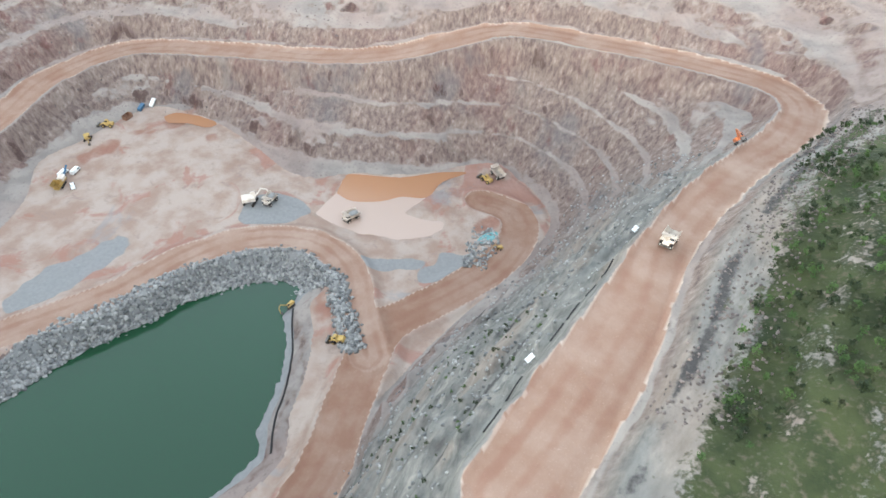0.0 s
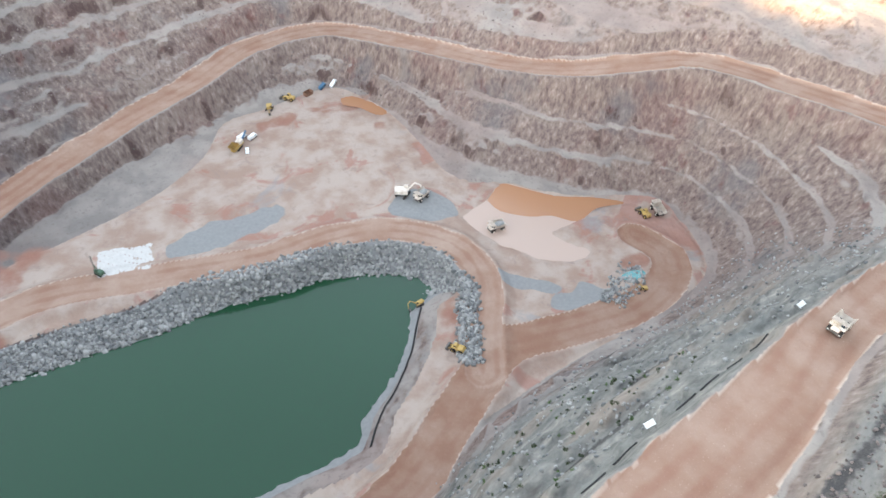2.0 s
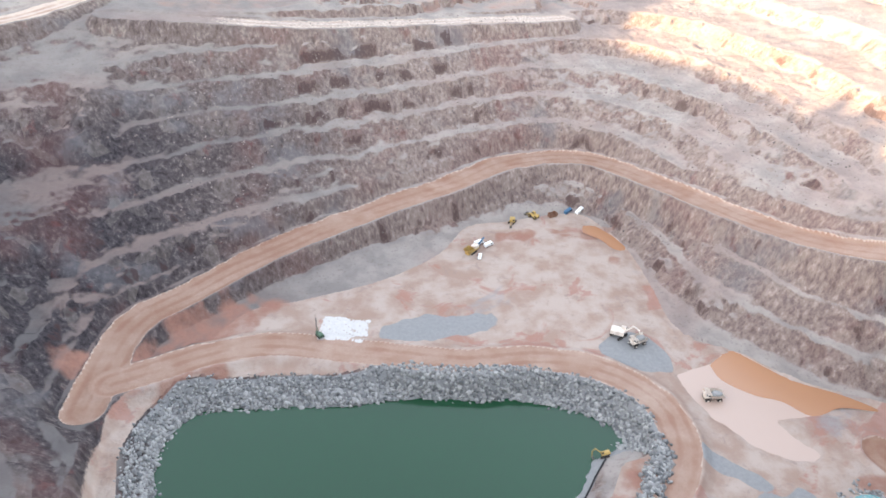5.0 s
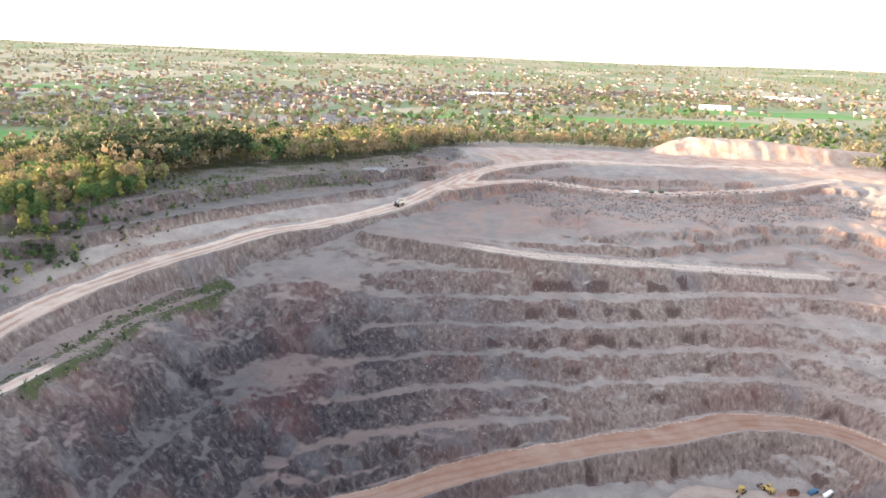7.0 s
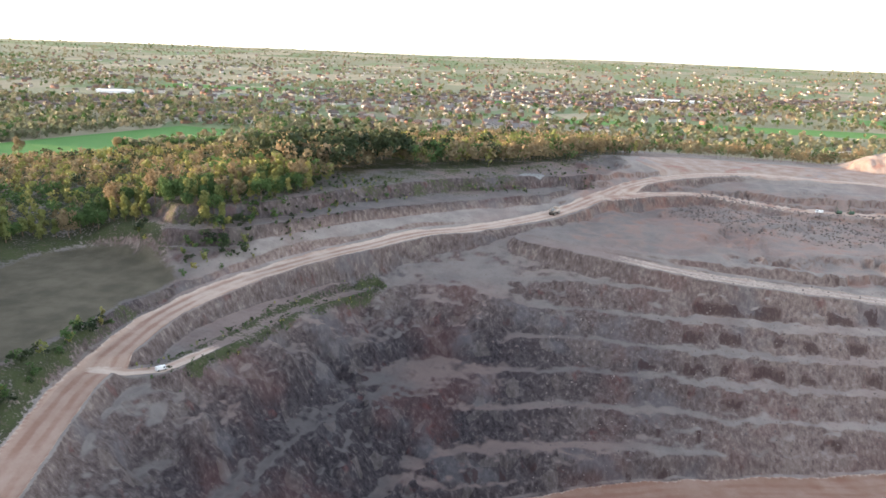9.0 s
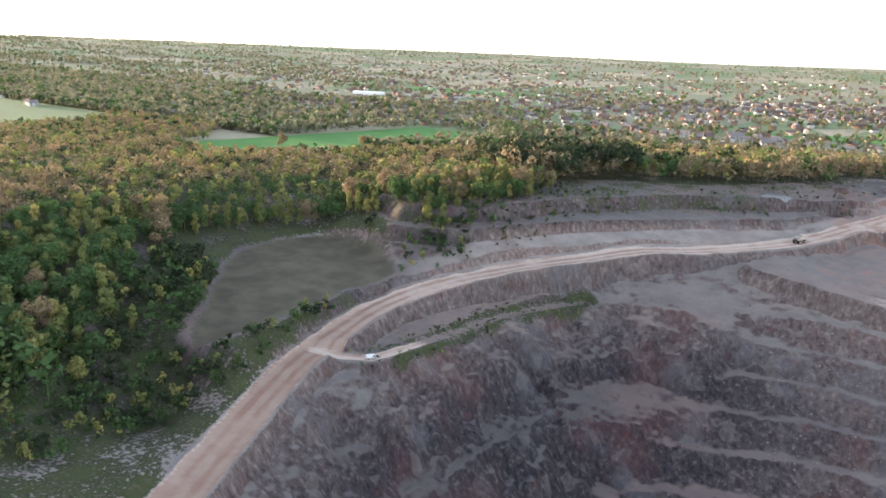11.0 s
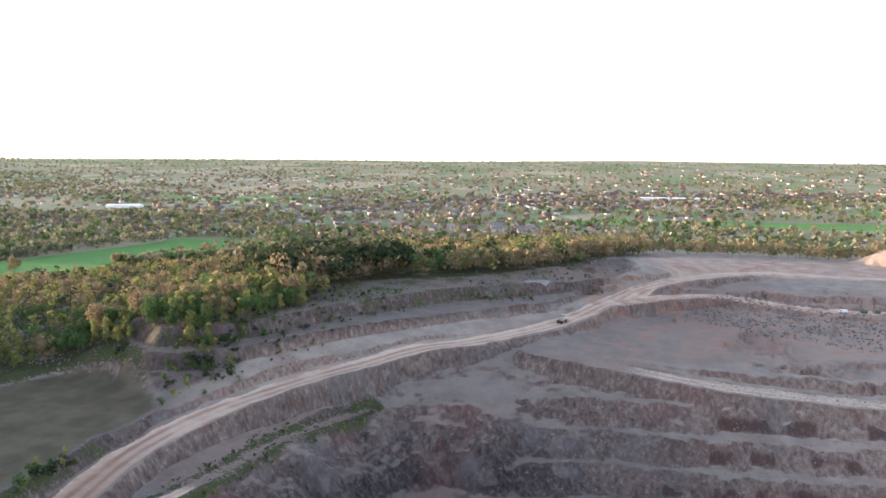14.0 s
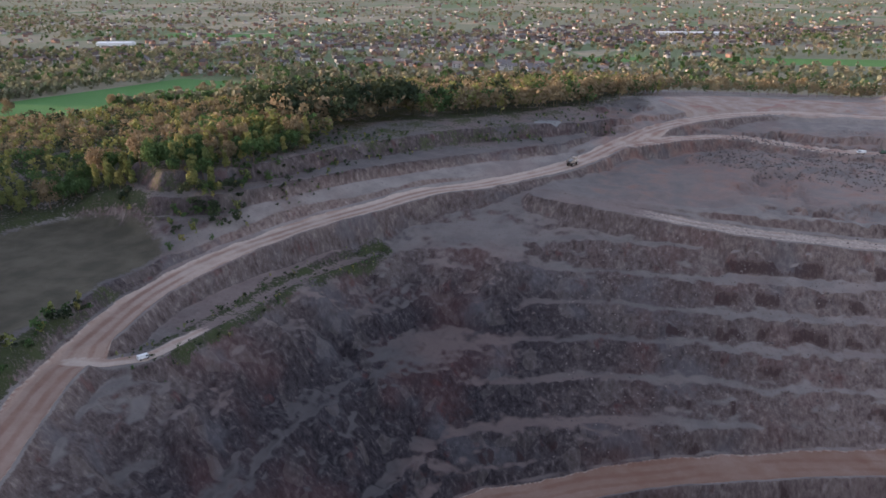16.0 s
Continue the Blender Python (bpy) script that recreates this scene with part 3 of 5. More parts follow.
    b["grey"] *= 1 - b["road"]
    rock_shore = smooth(lake, -11, -8) * (1 - b["road"]) * smooth(cy + 0.35 * cx, 172, 182)
    rock_shore = np.maximum(rock_shore, smooth(lake, -4, -1.5))
    b["grey"] = np.maximum(b["grey"], rock_shore)
    b["floor"] *= 1 - rock_shore
    away = smooth(rim, 430, 540)
    zf = z * (1 - away) + far[core] * away
    b["plain"] = away * (1 - bare)
    zf += 15 * heap * away
    out = far.copy()
    out[core] = zf
    a["plain"][:] = 1.0
    for key in a:
        a[key][core] = b[key]
    a["meadow"] = np.maximum.reduce([smooth(1.15 - np.maximum(np.abs((x - ox) * math.cos(an) + (y - oy) * math.sin(an)) / w, np.abs((y - oy) * math.cos(an) - (x - ox) * math.sin(an)) / h), 0, 0.2) for ox, oy, w, h, an in MEADOWS]) * a["plain"]
    return out, a


SCRUB_OUT = 0.66
PIT = [(35, 8), (81, 5), (150, 2), (200, -18), (250, -40), (300, -30), (345, 50), (372, 140), (395, 240), (404, 346), (401, 428), (383, 547), (330, 600), (200, 608), (119, 612), (74, 590),
       (34, 550), (4, 500), (-22, 449), (-66, 401), (-95, 380), (-118, 351), (-138, 328), (-152, 303), (-163, 276), (-169, 251), (-167, 227), (-163, 203), (-158, 185), (-152, 168),
       (-145, 148), (-138, 130), (-120, 97), (-92, 62), (-56, 36), (-18, 23)]
BARE = [(20, 600), (60, 680), (200, 692), (300, 745), (420, 735), (800, 690), (860, 480), (780, 260), (430, 120), (396, 240), (402, 428), (384, 547), (300, 606), (119, 612), (60, 580)]
CLIFF_ZONE = [(20, 590), (-30, 480), (-84, 426), (-130, 380), (-166, 330), (-190, 285), (-225, 310), (-262, 330), (-215, 352), (-190, 420), (-150, 470), (-90, 505), (-30, 570), (0, 620)]
FLOOR_LOOP = [q[:2] for q in TOE] + [(10, 85), (-30, 98), (-58, 125), (-60, 170), (-52, 205)]
SUMP = [(159, 160), (177, 160.5), (191, 164), (202, 143), (216, 129), (223, 118), (210, 124), (196, 124), (182, 125), (186, 107), (174, 107), (162, 118), (159.5, 131), (155, 150)]
PALE = [(38, 225, 11, 9, -0.4)]
GREY = [(-50, 498, 13, 8, 0.5), (74, 216, 25, 9, -0.1), (158, 92, 18, 8, -0.5), (152, 176, 12, 14, 0.2), (150, 112, 5, 16, 0.6)]
MEADOWS = [(-492, 596, 165, 58, 1.36), (-125, 842, 62, 44, 0.9), (-225, 1580, 150, 50, 1.5), (-760, 430, 70, 55, 0.5), (330, 1150, 190, 45, 0.0), (620, 1420, 200, 60, 0.1), (-820, 1500, 200, 60, 0.1), (-60, 1130, 80, 36, 0.3)]


def axis(lo, hi, fine_lo, fine_hi, step, coarse):
    """Grid lines, closest together in the quarry and ever wider towards the horizon."""
    v = list(np.arange(fine_lo, fine_hi, step))
    left, right = [], []
    p, s = fine_lo, step
    while p > lo - coarse * 0:
        s = min(s * 1.06, coarse) if p > -520 else s * 1.045
        p -= s
        left.append(p)
    p, s = v[-1], step
    while p < hi:
        s = min(s * 1.06, coarse) if p < 760 else s * 1.045
        p += s
        right.append(p)
    return np.array(left[::-1] + v + right)


def build_ground():
    gx, gy = axis(-5200, 5200, -190, 300, GRID, 2.2), axis(-1800, 5200, 2, 410, GRID, 2.2)
    x, y = [q.ravel() for q in np.meshgrid(gx, gy)]
    z, masks = terrain(x, y)
    nx, ny = len(gx), len(gy)
    me = bpy.data.meshes.new("ground")
    i = (np.arange(ny - 1)[:, None] * nx + np.arange(nx - 1)[None, :]).ravel()
    quads = np.stack([i, i + 1, i + nx + 1, i + nx], 1).astype(np.int32)
    me.vertices.add(len(x))
    me.vertices.foreach_set("co", np.stack([x, y, z], 1).astype(np.float32).ravel())
    me.loops.add(quads.size)
    me.loops.foreach_set("vertex_index", quads.ravel())
    me.polygons.add(len(quads))
    me.polygons.foreach_set("loop_start", np.arange(0, quads.size, 4, dtype=np.int32))
    me.update(calc_edges=True)
    for key, v in masks.items():
        me.attributes.new(key, "FLOAT", "POINT").data.foreach_set("value", v.astype(np.float32))
    me.materials.append(GROUND)
    ob = new("ground", me)
    tagged(ob, "benched stone quarry and farmland plain of dusty pink and grey rock", "ground", kind="structure")
    return gx, gy, z.reshape(ny, nx)


GRID = 0.9
GX, GY, GZ = build_ground()
GROUND_OBJECT = bpy.data.objects["ground"]


def height(x, y):
    """The ground's height at a place."""
    i = min(max(int(GX.searchsorted(x)) - 1, 0), len(GX) - 2)
    j = min(max(int(GY.searchsorted(y)) - 1, 0), len(GY) - 2)
    u, v = (x - GX[i]) / (GX[i + 1] - GX[i]), (y - GY[j]) / (GY[j + 1] - GY[j])
    return float((GZ[j, i] * (1 - u) + GZ[j, i + 1] * u) * (1 - v) + (GZ[j + 1, i] * (1 - u) + GZ[j + 1, i + 1] * u) * v)


def sheet(name, loop, z, material, label, category):
    """A level water surface within a shore line."""
    bm = bmesh.new()
    c = resample([*loop, loop[0]], 3.0)[:-1]
    vs = [bm.verts.new((q[0], q[1], z)) for q in c]
    bm.faces.new(vs)
    bmesh.ops.triangulate(bm, faces=bm.faces[:])
    me = bpy.data.meshes.new(name)
    bm.to_mesh(me)
    bm.free()
    me.materials.append(material)
    return tagged(new(name, me), label, category, kind="structure")


def grown(loop, by):
    c = np.array(loop, float)
    t = np.roll(c, -1, 0) - np.roll(c, 1, 0)
    nrm = np.stack([t[:, 1], -t[:, 0]], 1) / np.linalg.norm(t, axis=1)[:, None]
    area = 0.5 * np.sum(c[:, 0] * np.roll(c[:, 1], -1) - c[:, 1] * np.roll(c[:, 0], -1))
    return [tuple(q) for q in c + nrm * (by if area > 0 else -by)]


sheet("lake_water", grown(LAKE_SHORE, 4), WATER_Z, LAKE, "still opaque green water of the flooded quarry sump", "water")
ORANGE_POOL = [(176, 160), (184, 163), (191, 164), (202, 143), (216, 129), (223, 118), (210, 124), (196, 124), (190, 134), (182, 140), (175, 151)]
sheet("pale_mud_water", SUMP, FLOOR_Z - 0.78, PALE_MUD, "shallow pale pink mud on the pit floor", "water")
sheet("mud_water", ORANGE_POOL, FLOOR_Z - 0.74, MUD, "shallow orange-brown muddy pool on the pit floor", "water")

BROWN_POOL = [(178, 270), (184, 268), (187, 260), (190, 250), (187, 243), (182, 246), (180, 256), (175, 264)]
sheet("mud_water", BROWN_POOL, FLOOR_Z + 0.35, MUD, "small brown muddy pool below the quarry face", "water")

# ------------------------------------------------------------ helpers for things
def mesh_of(name, verts, faces, material, values=None):
    """A mesh from arrays of vertices and of faces that all have the same number of corners."""
    me = bpy.data.meshes.new(name)
    verts, faces = np.asarray(verts, np.float32), np.asarray(faces, np.int32)
    me.vertices.add(len(verts))
    me.vertices.foreach_set("co", verts.ravel())
    me.loops.add(faces.size)
    me.loops.foreach_set("vertex_index", faces.ravel())
    me.polygons.add(len(faces))
    me.polygons.foreach_set("loop_start", np.arange(0, faces.size, faces.shape[1], dtype=np.int32))
    me.update(calc_edges=True)
    if values is not None:
        me.attributes.new("tone", "FLOAT", "POINT").data.foreach_set("value", np.asarray(values, np.float32))
    me.materials.append(material)
    return me


def child(name, me, parent, label="", at=(0, 0, 0)):
    ob = new(name, me)
    ob.parent = parent
    ob.location = at
    return tagged(ob, label) if label else ob


def part(name, bm, material, parent, label=""):
    """Links a bmesh as one mesh object under a thing or a part."""
    me = bpy.data.meshes.new(name)
    bm.to_mesh(me)
    bm.free()
    me.materials.append(material)
    return child(name, me, parent, label)


def thing(name, label, category, group="", m=None):
    ob = new(name)
    ob.empty_display_size = 0.5
    if m is not None:
        ob.matrix_basis = m
    return tagged(ob, label, category, group)


def box(bm, x0, x1, y0, y1, z0, z1, taper=0.0):
    """A box whose top is drawn in by taper on all sides."""
    t = taper
    v = [bm.verts.new(q) for q in ((x0, y0, z0), (x1, y0, z0), (x1, y1, z0), (x0, y1, z0), (x0 + t, y0 + t, z1), (x1 - t, y0 + t, z1), (x1 - t, y1 - t, z1), (x0 + t, y1 - t, z1))]
    for f in ((3, 2, 1, 0), (4, 5, 6, 7), (0, 1, 5, 4), (1, 2, 6, 5), (2, 3, 7, 6), (3, 0, 4, 7)):
        bm.faces.new([v[i] for i in f])
    return v


def bevelled(bm, width):
    bmesh.ops.bevel(bm, geom=bm.edges[:], offset=width, segments=1, affect="EDGES", clamp_overlap=True)
    return bm


def tube(bm, a, b, r0, r1, sides=8):
    a, b = Vector(a), Vector(b)
    m = Matrix.Translation((a + b) / 2) @ (b - a).to_track_quat("Z", "Y").to_matrix().to_4x4()
    bmesh.ops.create_cone(bm, cap_ends=True, segments=sides, radius1=r0, radius2=r1, depth=(b - a).length, matrix=m)


# ------------------------------------------------------------ stones
def stone_material(name, dark, light):
    n = Nodes(name, 0.9)
    geo = n.add("ShaderNodeNewGeometry")
    p = n.place()
    c = n.mix(geo.outputs["Random Per Island"], dark, light)
    c = n.mix(n.math("MULTIPLY", n.step(n.noise(1.6, 4, p), 0.5, 0.7), 0.4), c, srgb(136, 122, 114))
    n.bump(n.noise(4.0, 4, p), 0.4, 0.1)
    return n.done(c)


STONE_GREY = stone_material("grey_stone", srgb(98, 99, 100), srgb(166, 164, 160))
STONE_PINK = stone_material("pink_stone", srgb(84, 76, 74), srgb(132, 120, 115))
_g = (1 + 5 ** 0.5) / 2
ICO_V = np.array([(-1, _g, 0), (1, _g, 0), (-1, -_g, 0), (1, -_g, 0), (0, -1, _g), (0, 1, _g), (0, -1, -_g), (0, 1, -_g), (_g, 0, -1), (_g, 0, 1), (-_g, 0, -1), (-_g, 0, 1)]) / 1.9
ICO_F = np.array([(0, 11, 5), (0, 5, 1), (0, 1, 7), (0, 7, 10), (0, 10, 11), (1, 5, 9), (5, 11, 4), (11, 10, 2), (10, 7, 6), (7, 1, 8),
                  (3, 9, 4), (3, 4, 2), (3, 2, 6), (3, 6, 8), (3, 8, 9), (4, 9, 5), (2, 4, 11), (6, 2, 10), (8, 6, 7), (9, 8, 1)])
rng = np.random.default_rng(5)


def stones(name, places, sizes, material, label):
    """Many broken stones in one mesh, each with a form of its own."""
    k = len(places)
    v = ICO_V[None] * (1 + rng.uniform(-0.38, 0.38, (k, 12, 1))) * rng.uniform(0.65, 1.25, (k, 1, 3)) * np.asarray(sizes)[:, None, None]
    a = rng.uniform(0, 6.28, k)
    c, s = np.cos(a)[:, None], np.sin(a)[:, None]
    v = np.stack([v[..., 0] * c - v[..., 1] * s, v[..., 0] * s + v[..., 1] * c, v[..., 2]], -1) + np.asarray(places)[:, None, :]
    f = (ICO_F[None] + (np.arange(k) * 12)[:, None, None]).reshape(-1, 3)
    ob = new(name, mesh_of(name, v.reshape(-1, 3), f, material))
    return tagged(ob, label, "stones", kind="stuff")


def scatter_along(curve, count, near, far, side=1):
    """Random places at a distance between near and far to one side of a line."""
    c = resample(curve, 2.0)[:, :2]
    i = rng.integers(0, len(c) - 1, count)
    t = c[i + 1] - c[i]
    t /= np.linalg.norm(t, axis=1)[:, None] + 1e-9
    nrm = np.stack([-t[:, 1], t[:, 0]], 1) * side
    d = rng.uniform(near, far, count)
    p = c[i] + nrm * d[:, None] + rng.normal(0, 0.8, (count, 2))
    return p, d


NORTH_SHORE = LAKE_SHORE[:13]
p, d = scatter_along(NORTH_SHORE, 4600, -0.6, 9.0, 1)
size = np.where(d < 5, rng.uniform(0.45, 1.1, len(d)), rng.uniform(0.3, 0.85, len(d)))
stones("riprap", [(q[0], q[1], max(height(*q), WATER_Z - 0.4) + 0.1) for q in p], size, STONE_GREY, "grey broken boulders tipped along the green lake shore")
BOULDERS = []
for k in range(8):
    v = ICO_V * (1 + rng.uniform(-0.35, 0.35, (12, 1))) * rng.uniform(0.7, 1.25, (1, 3))
    BOULDERS.append(mesh_of("boulder", v, ICO_F, STONE_GREY))
p, d = scatter_along(NORTH_SHORE, 300, -0.4, 6.5, 1)
for q in p:
    s = random.uniform(0.8, 1.4)
    ob = new("boulder", random.choice(BOULDERS))
    ob.parent = GROUND_OBJECT
    ob.matrix_basis = Matrix.Translation((q[0], q[1], max(height(*q), WATER_Z - 0.3) + 0.25)) @ Euler((random.uniform(0, 6), random.uniform(0, 6), random.uniform(0, 6))).to_matrix().to_4x4() @ Matrix.Diagonal((s, s, s * 0.8, 1))
p, d = scatter_along([(122, 144), (130, 130), (122, 118), (112, 108), (103, 97)], 900, -4.5, 3.0, 1)
stones("rubble_bank", [(q[0], q[1], height(*q) + 0.15) for q in p], rng.uniform(0.4, 1.2, len(p)), STONE_GREY, "loose grey rock bank beside the red haul road")
p, d = scatter_along([(-20, 62), (30, 52), (80, 50), (130, 48), (180, 42), (230, 40)], 2200, -24, 24, 1)
stones("slope_rubble", [(q[0], q[1], height(*q) + 0.1) for q in p], rng.uniform(0.2, 0.8, len(p)) ** 1.7, STONE_GREY, "grey scree and rubble on the slope below the haul ramp")
p, d = scatter_along([(60, -4), (100, -6), (150, -8), (190, -18), (230, -30)], 2200, -10, 12, -1)
p = p[line_distance(p[:, 0], p[:, 1], RAMP, 14)[0] > 12.5]
stones("ditch_rubble", [(q[0], q[1], height(*q) + 0.1) for q in p], rng.uniform(0.12, 0.45, len(p)), STONE_PINK, "grey rubble along the ditch beside the haul ramp")
wall = [(260, 190, -50), (232, 290, -60), (180, 345, -60), (90, 340, -50), (20, 320, -50), (-60, 290, -50), (-110, 230, -50), (-110, 170, -60)]
p, d = scatter_along(wall, 3500, -52, 52, 1)
p = p[np.minimum(line_distance(p[:, 0], p[:, 1], RAMP, 14)[0], line_distance(p[:, 0], p[:, 1], FLOOR_ROAD, 14)[0]) > 10.5]
p = p[p[:, 0] > -20]
stones("bench_rubble", [(q[0], q[1], height(*q)) for q in p], rng.uniform(0.15, 0.6, len(p)), STONE_PINK, "fallen broken rock on the quarry benches")
p, d = scatter_along([(60, 545, 0), (140, 500, 0), (250, 520, 0), (330, 520, 0)], 3000, -40, 30, 1)
stones("blast_pile", [(q[0], q[1], height(*q) + 0.2) for q in p], rng.uniform(0.2, 0.8, len(p)), STONE_PINK, "pinkish blasted rock pile below the upper terrace")
p, d = scatter_along([(166, 84), (176, 86), (184, 90), (190, 84)], 260, -5, 5, 1)
stones("blue_rubble", [(q[0], q[1], height(*q) + 0.1) for q in p], rng.uniform(0.3, 0.9, len(p)), STONE_GREY, "grey-blue rubble heap beside the small turquoise puddle")

# ------------------------------------------------------------ trees
def leaf_material(name, a, b, c):
    n = Nodes(name, 0.8)
    geo = n.add("ShaderNodeNewGeometry")
    info = n.add("ShaderNodeObjectInfo")
    tone = n.math("FRACT", n.math("ADD", info.outputs["Random"], n.attr("tone")))
    col = n.ramp(tone, (0.0, a), (0.5, b), (1.0, c))
    col = n.mix(n.math("MULTIPLY", geo.outputs["Random Per Island"], 0.45), col, tuple(x * 0.55 for x in b[:3]) + (1,))
    col = n.mix(n.math("MULTIPLY", n.noise(0.3, 3, n.place()), 0.3), col, a)
    n.put(n.b, "Base Color", col)
    glow = n.add("ShaderNodeBsdfTranslucent", Color=col)
    mixer = n.t.nodes.new("ShaderNodeMixShader")
    mixer.inputs[0].default_value = 0.3
    n.t.links.new(n.b.outputs[0], mixer.inputs[1])
    n.t.links.new(glow.outputs[0], mixer.inputs[2])
    n.t.links.new(mixer.outputs[0], n.t.nodes["Material Output"].inputs["Surface"])
    return n.m


FRESH = leaf_material("fresh_leaves", srgb(136, 136, 80), srgb(112, 122, 70), srgb(164, 152, 90))
BROWN = leaf_material("budding_twigs", srgb(146, 126, 98), srgb(124, 112, 84), srgb(160, 140, 104))
DARK = leaf_material("pine_needles", srgb(46, 58, 40), srgb(58, 70, 44), srgb(74, 78, 52))
GREEN = leaf_material("green_leaves", srgb(72, 96, 54), srgb(86, 108, 60), srgb(64, 88, 50))
# Two leaf tones for the plain, with distance haze put into the colour.
MIXED_HAZY = leaf_material("hazy_mixed_leaves", srgb(150, 138, 114), srgb(128, 127, 98), srgb(112, 118, 90))
GREEN_HAZY = leaf_material("hazy_green_leaves", srgb(124, 126, 94), srgb(106, 114, 82), srgb(136, 132, 102))
BARK = plain_mat("bark", srgb(96, 80, 66), srgb(140, 120, 100), 2.0, 0.95, 0.0, 0.5)


def leaves(centres, radii, count, size, r):
    """Vertices and faces of small turned leaf clumps within a set of rounded clusters."""
    i = r.integers(0, len(centres), count)
    u = r.normal(size=(count, 3))
    u /= np.linalg.norm(u, axis=1)[:, None]
    p = centres[i] + u * radii[i] * (r.uniform(0.55, 1.05, count))[:, None]
    out = u + 0.45 * r.normal(size=(count, 3))
    a, b = np.cross(out, r.normal(size=(count, 3))), out
    a /= np.linalg.norm(a, axis=1)[:, None] + 1e-9
    b = np.cross(out, a)
    b /= np.linalg.norm(b, axis=1)[:, None]
    s = (size * r.uniform(0.6, 1.3, count))[:, None]
    a, b = a * s, b * s * 0.8
    v = np.stack([p - a, p + b * 0.9, p + a, p - b], 1).reshape(-1, 3)
    return v, np.arange(count * 4).reshape(-1, 4)


def tree_meshes(kind, tall, spread, seed):
    """One tree's trunk with limbs, and its crown."""
    r = np.random.default_rng(seed)
    bm = bmesh.new()
    lean = r.uniform(-0.3, 0.3, 2)
    top = tall * (0.9 if kind == "pine" else 0.75)
    tube(bm, (0, 0, -0.6), (lean[0], lean[1], top * 0.5), tall * 0.022, tall * 0.014, 7)
    tube(bm, (lean[0], lean[1], top * 0.5), (lean[0] * 2, lean[1] * 2, top), tall * 0.014, tall * 0.004, 6)
    centres, radii = [], []
    limbs = 9 if kind == "pine" else 11
    for k in range(limbs):
        a = k * 2.4 + r.uniform(-0.4, 0.4)
        if kind == "pine":
            h = tall * r.uniform(0.62, 0.97)
            reach = spread * (1.15 - 0.6 * (h / tall - 0.6) / 0.4) * r.uniform(0.6, 1.0)
            flat = 0.34
        elif kind == "poplar":
            h = tall * r.uniform(0.2, 0.95)
            reach = spread * (1.05 - h / tall) * r.uniform(0.3, 0.9)
            flat = 1.1
        else:
            h = tall * r.uniform(0.35, 0.92)
            reach = spread * math.sqrt(max(0.12, 1 - ((h / tall - 0.55) / 0.45) ** 2)) * r.uniform(0.35, 0.85)
            flat = 0.85
        end = (reach * math.cos(a), reach * math.sin(a), h)
        tube(bm, (lean[0], lean[1], h * 0.72), end, tall * 0.007, tall * 0.002, 5)
        centres.append(end)
        q = spread * r.uniform(0.42, 0.64)
        radii.append((q, q, q * flat))
    trunk = bpy.data.meshes.new("trunk")
    bm.to_mesh(trunk)
    bm.free()
    trunk.materials.append(BARK)
    v, f = leaves(np.array(centres), np.array(radii), 900, tall * 0.026 + 0.14, r)
    crown = mesh_of("crown", v, f, {"pine": DARK, "poplar": FRESH, "bare": BROWN, "round": GREEN}[kind], np.zeros(len(v)))
    return trunk, crown


KINDS = {
    "pine": ("tall dark pine with a bare trunk on the quarry edge", "pine tree", 19, 4.2),
    "poplar": ("slender birch in fresh yellow-green leaf in the wood", "birch tree", 12, 2.8),
    "bare": ("round brown tree just coming into bud", "tree", 14, 4.8),
    "round": ("leafy green tree in the quarry-side wood", "tree", 11, 4.0),
}
TREES = {k: [tree_meshes(k, h * f, s * f, 20 + 7 * j + len(k)) for j, f in enumerate((0.85, 1.0, 1.15))] for k, (_, _, h, s) in KINDS.items()}
FIRST = {}


def plant(kind, x, y, scale=1.0):
    j = random.randrange(3)
    z = height(x, y)
    m = Matrix.Translation((x, y, z)) @ Matrix.Rotation(random.uniform(0, 6.28), 4, "Z") @ Matrix.Diagonal((scale, scale, scale * random.uniform(0.9, 1.15), 1))
    if (kind, j) in FIRST:
        ob = copy_thing(FIRST[kind, j], Matrix.Identity(4))
    else:
        label, cat, _, _ = KINDS[kind]
        ob = FIRST[kind, j] = thing(kind.replace("bare", "budding").replace("round", "leafy").replace("poplar", "birch") + "_tree", label, cat, "trees of the wood")
        child("trunk", TREES[kind][j][0], ob)
        child("crown", TREES[kind][j][1], ob)
    ob.matrix_basis = m
    return ob


def in_loop(px, py, loop):
    odd = False
    for (ax, ay), (bx, by) in zip(loop, [*loop[1:], loop[0]]):
        if (ay > py) != (by > py) and px < (bx - ax) * (py - ay) / (by - ay) + ax:
            odd = not odd
    return odd


# The southern end lies out of view, added to cast shade over the pit.
WOOD = [(-186, 10), (-190, 60), (-198, 122), (-222, 150), (-244, 170), (-276, 202), (-292, 250), (-276, 298), (-246, 316), (-206, 314), (-190, 318), (-178, 352), (-168, 384), (-160, 452), (-106, 492), (-60, 520), (-24, 574),
        (2, 626), (40, 700), (-20, 720), (-95, 722), (-150, 660), (-230, 600), (-320, 540), (-390, 470), (-455, 435), (-530, 430), (-650, 560), (-800, 560), (-760, 300), (-620, 200), (-590, 60), (-560, -240), (-330, -240), (-220, -70)]
spots = []
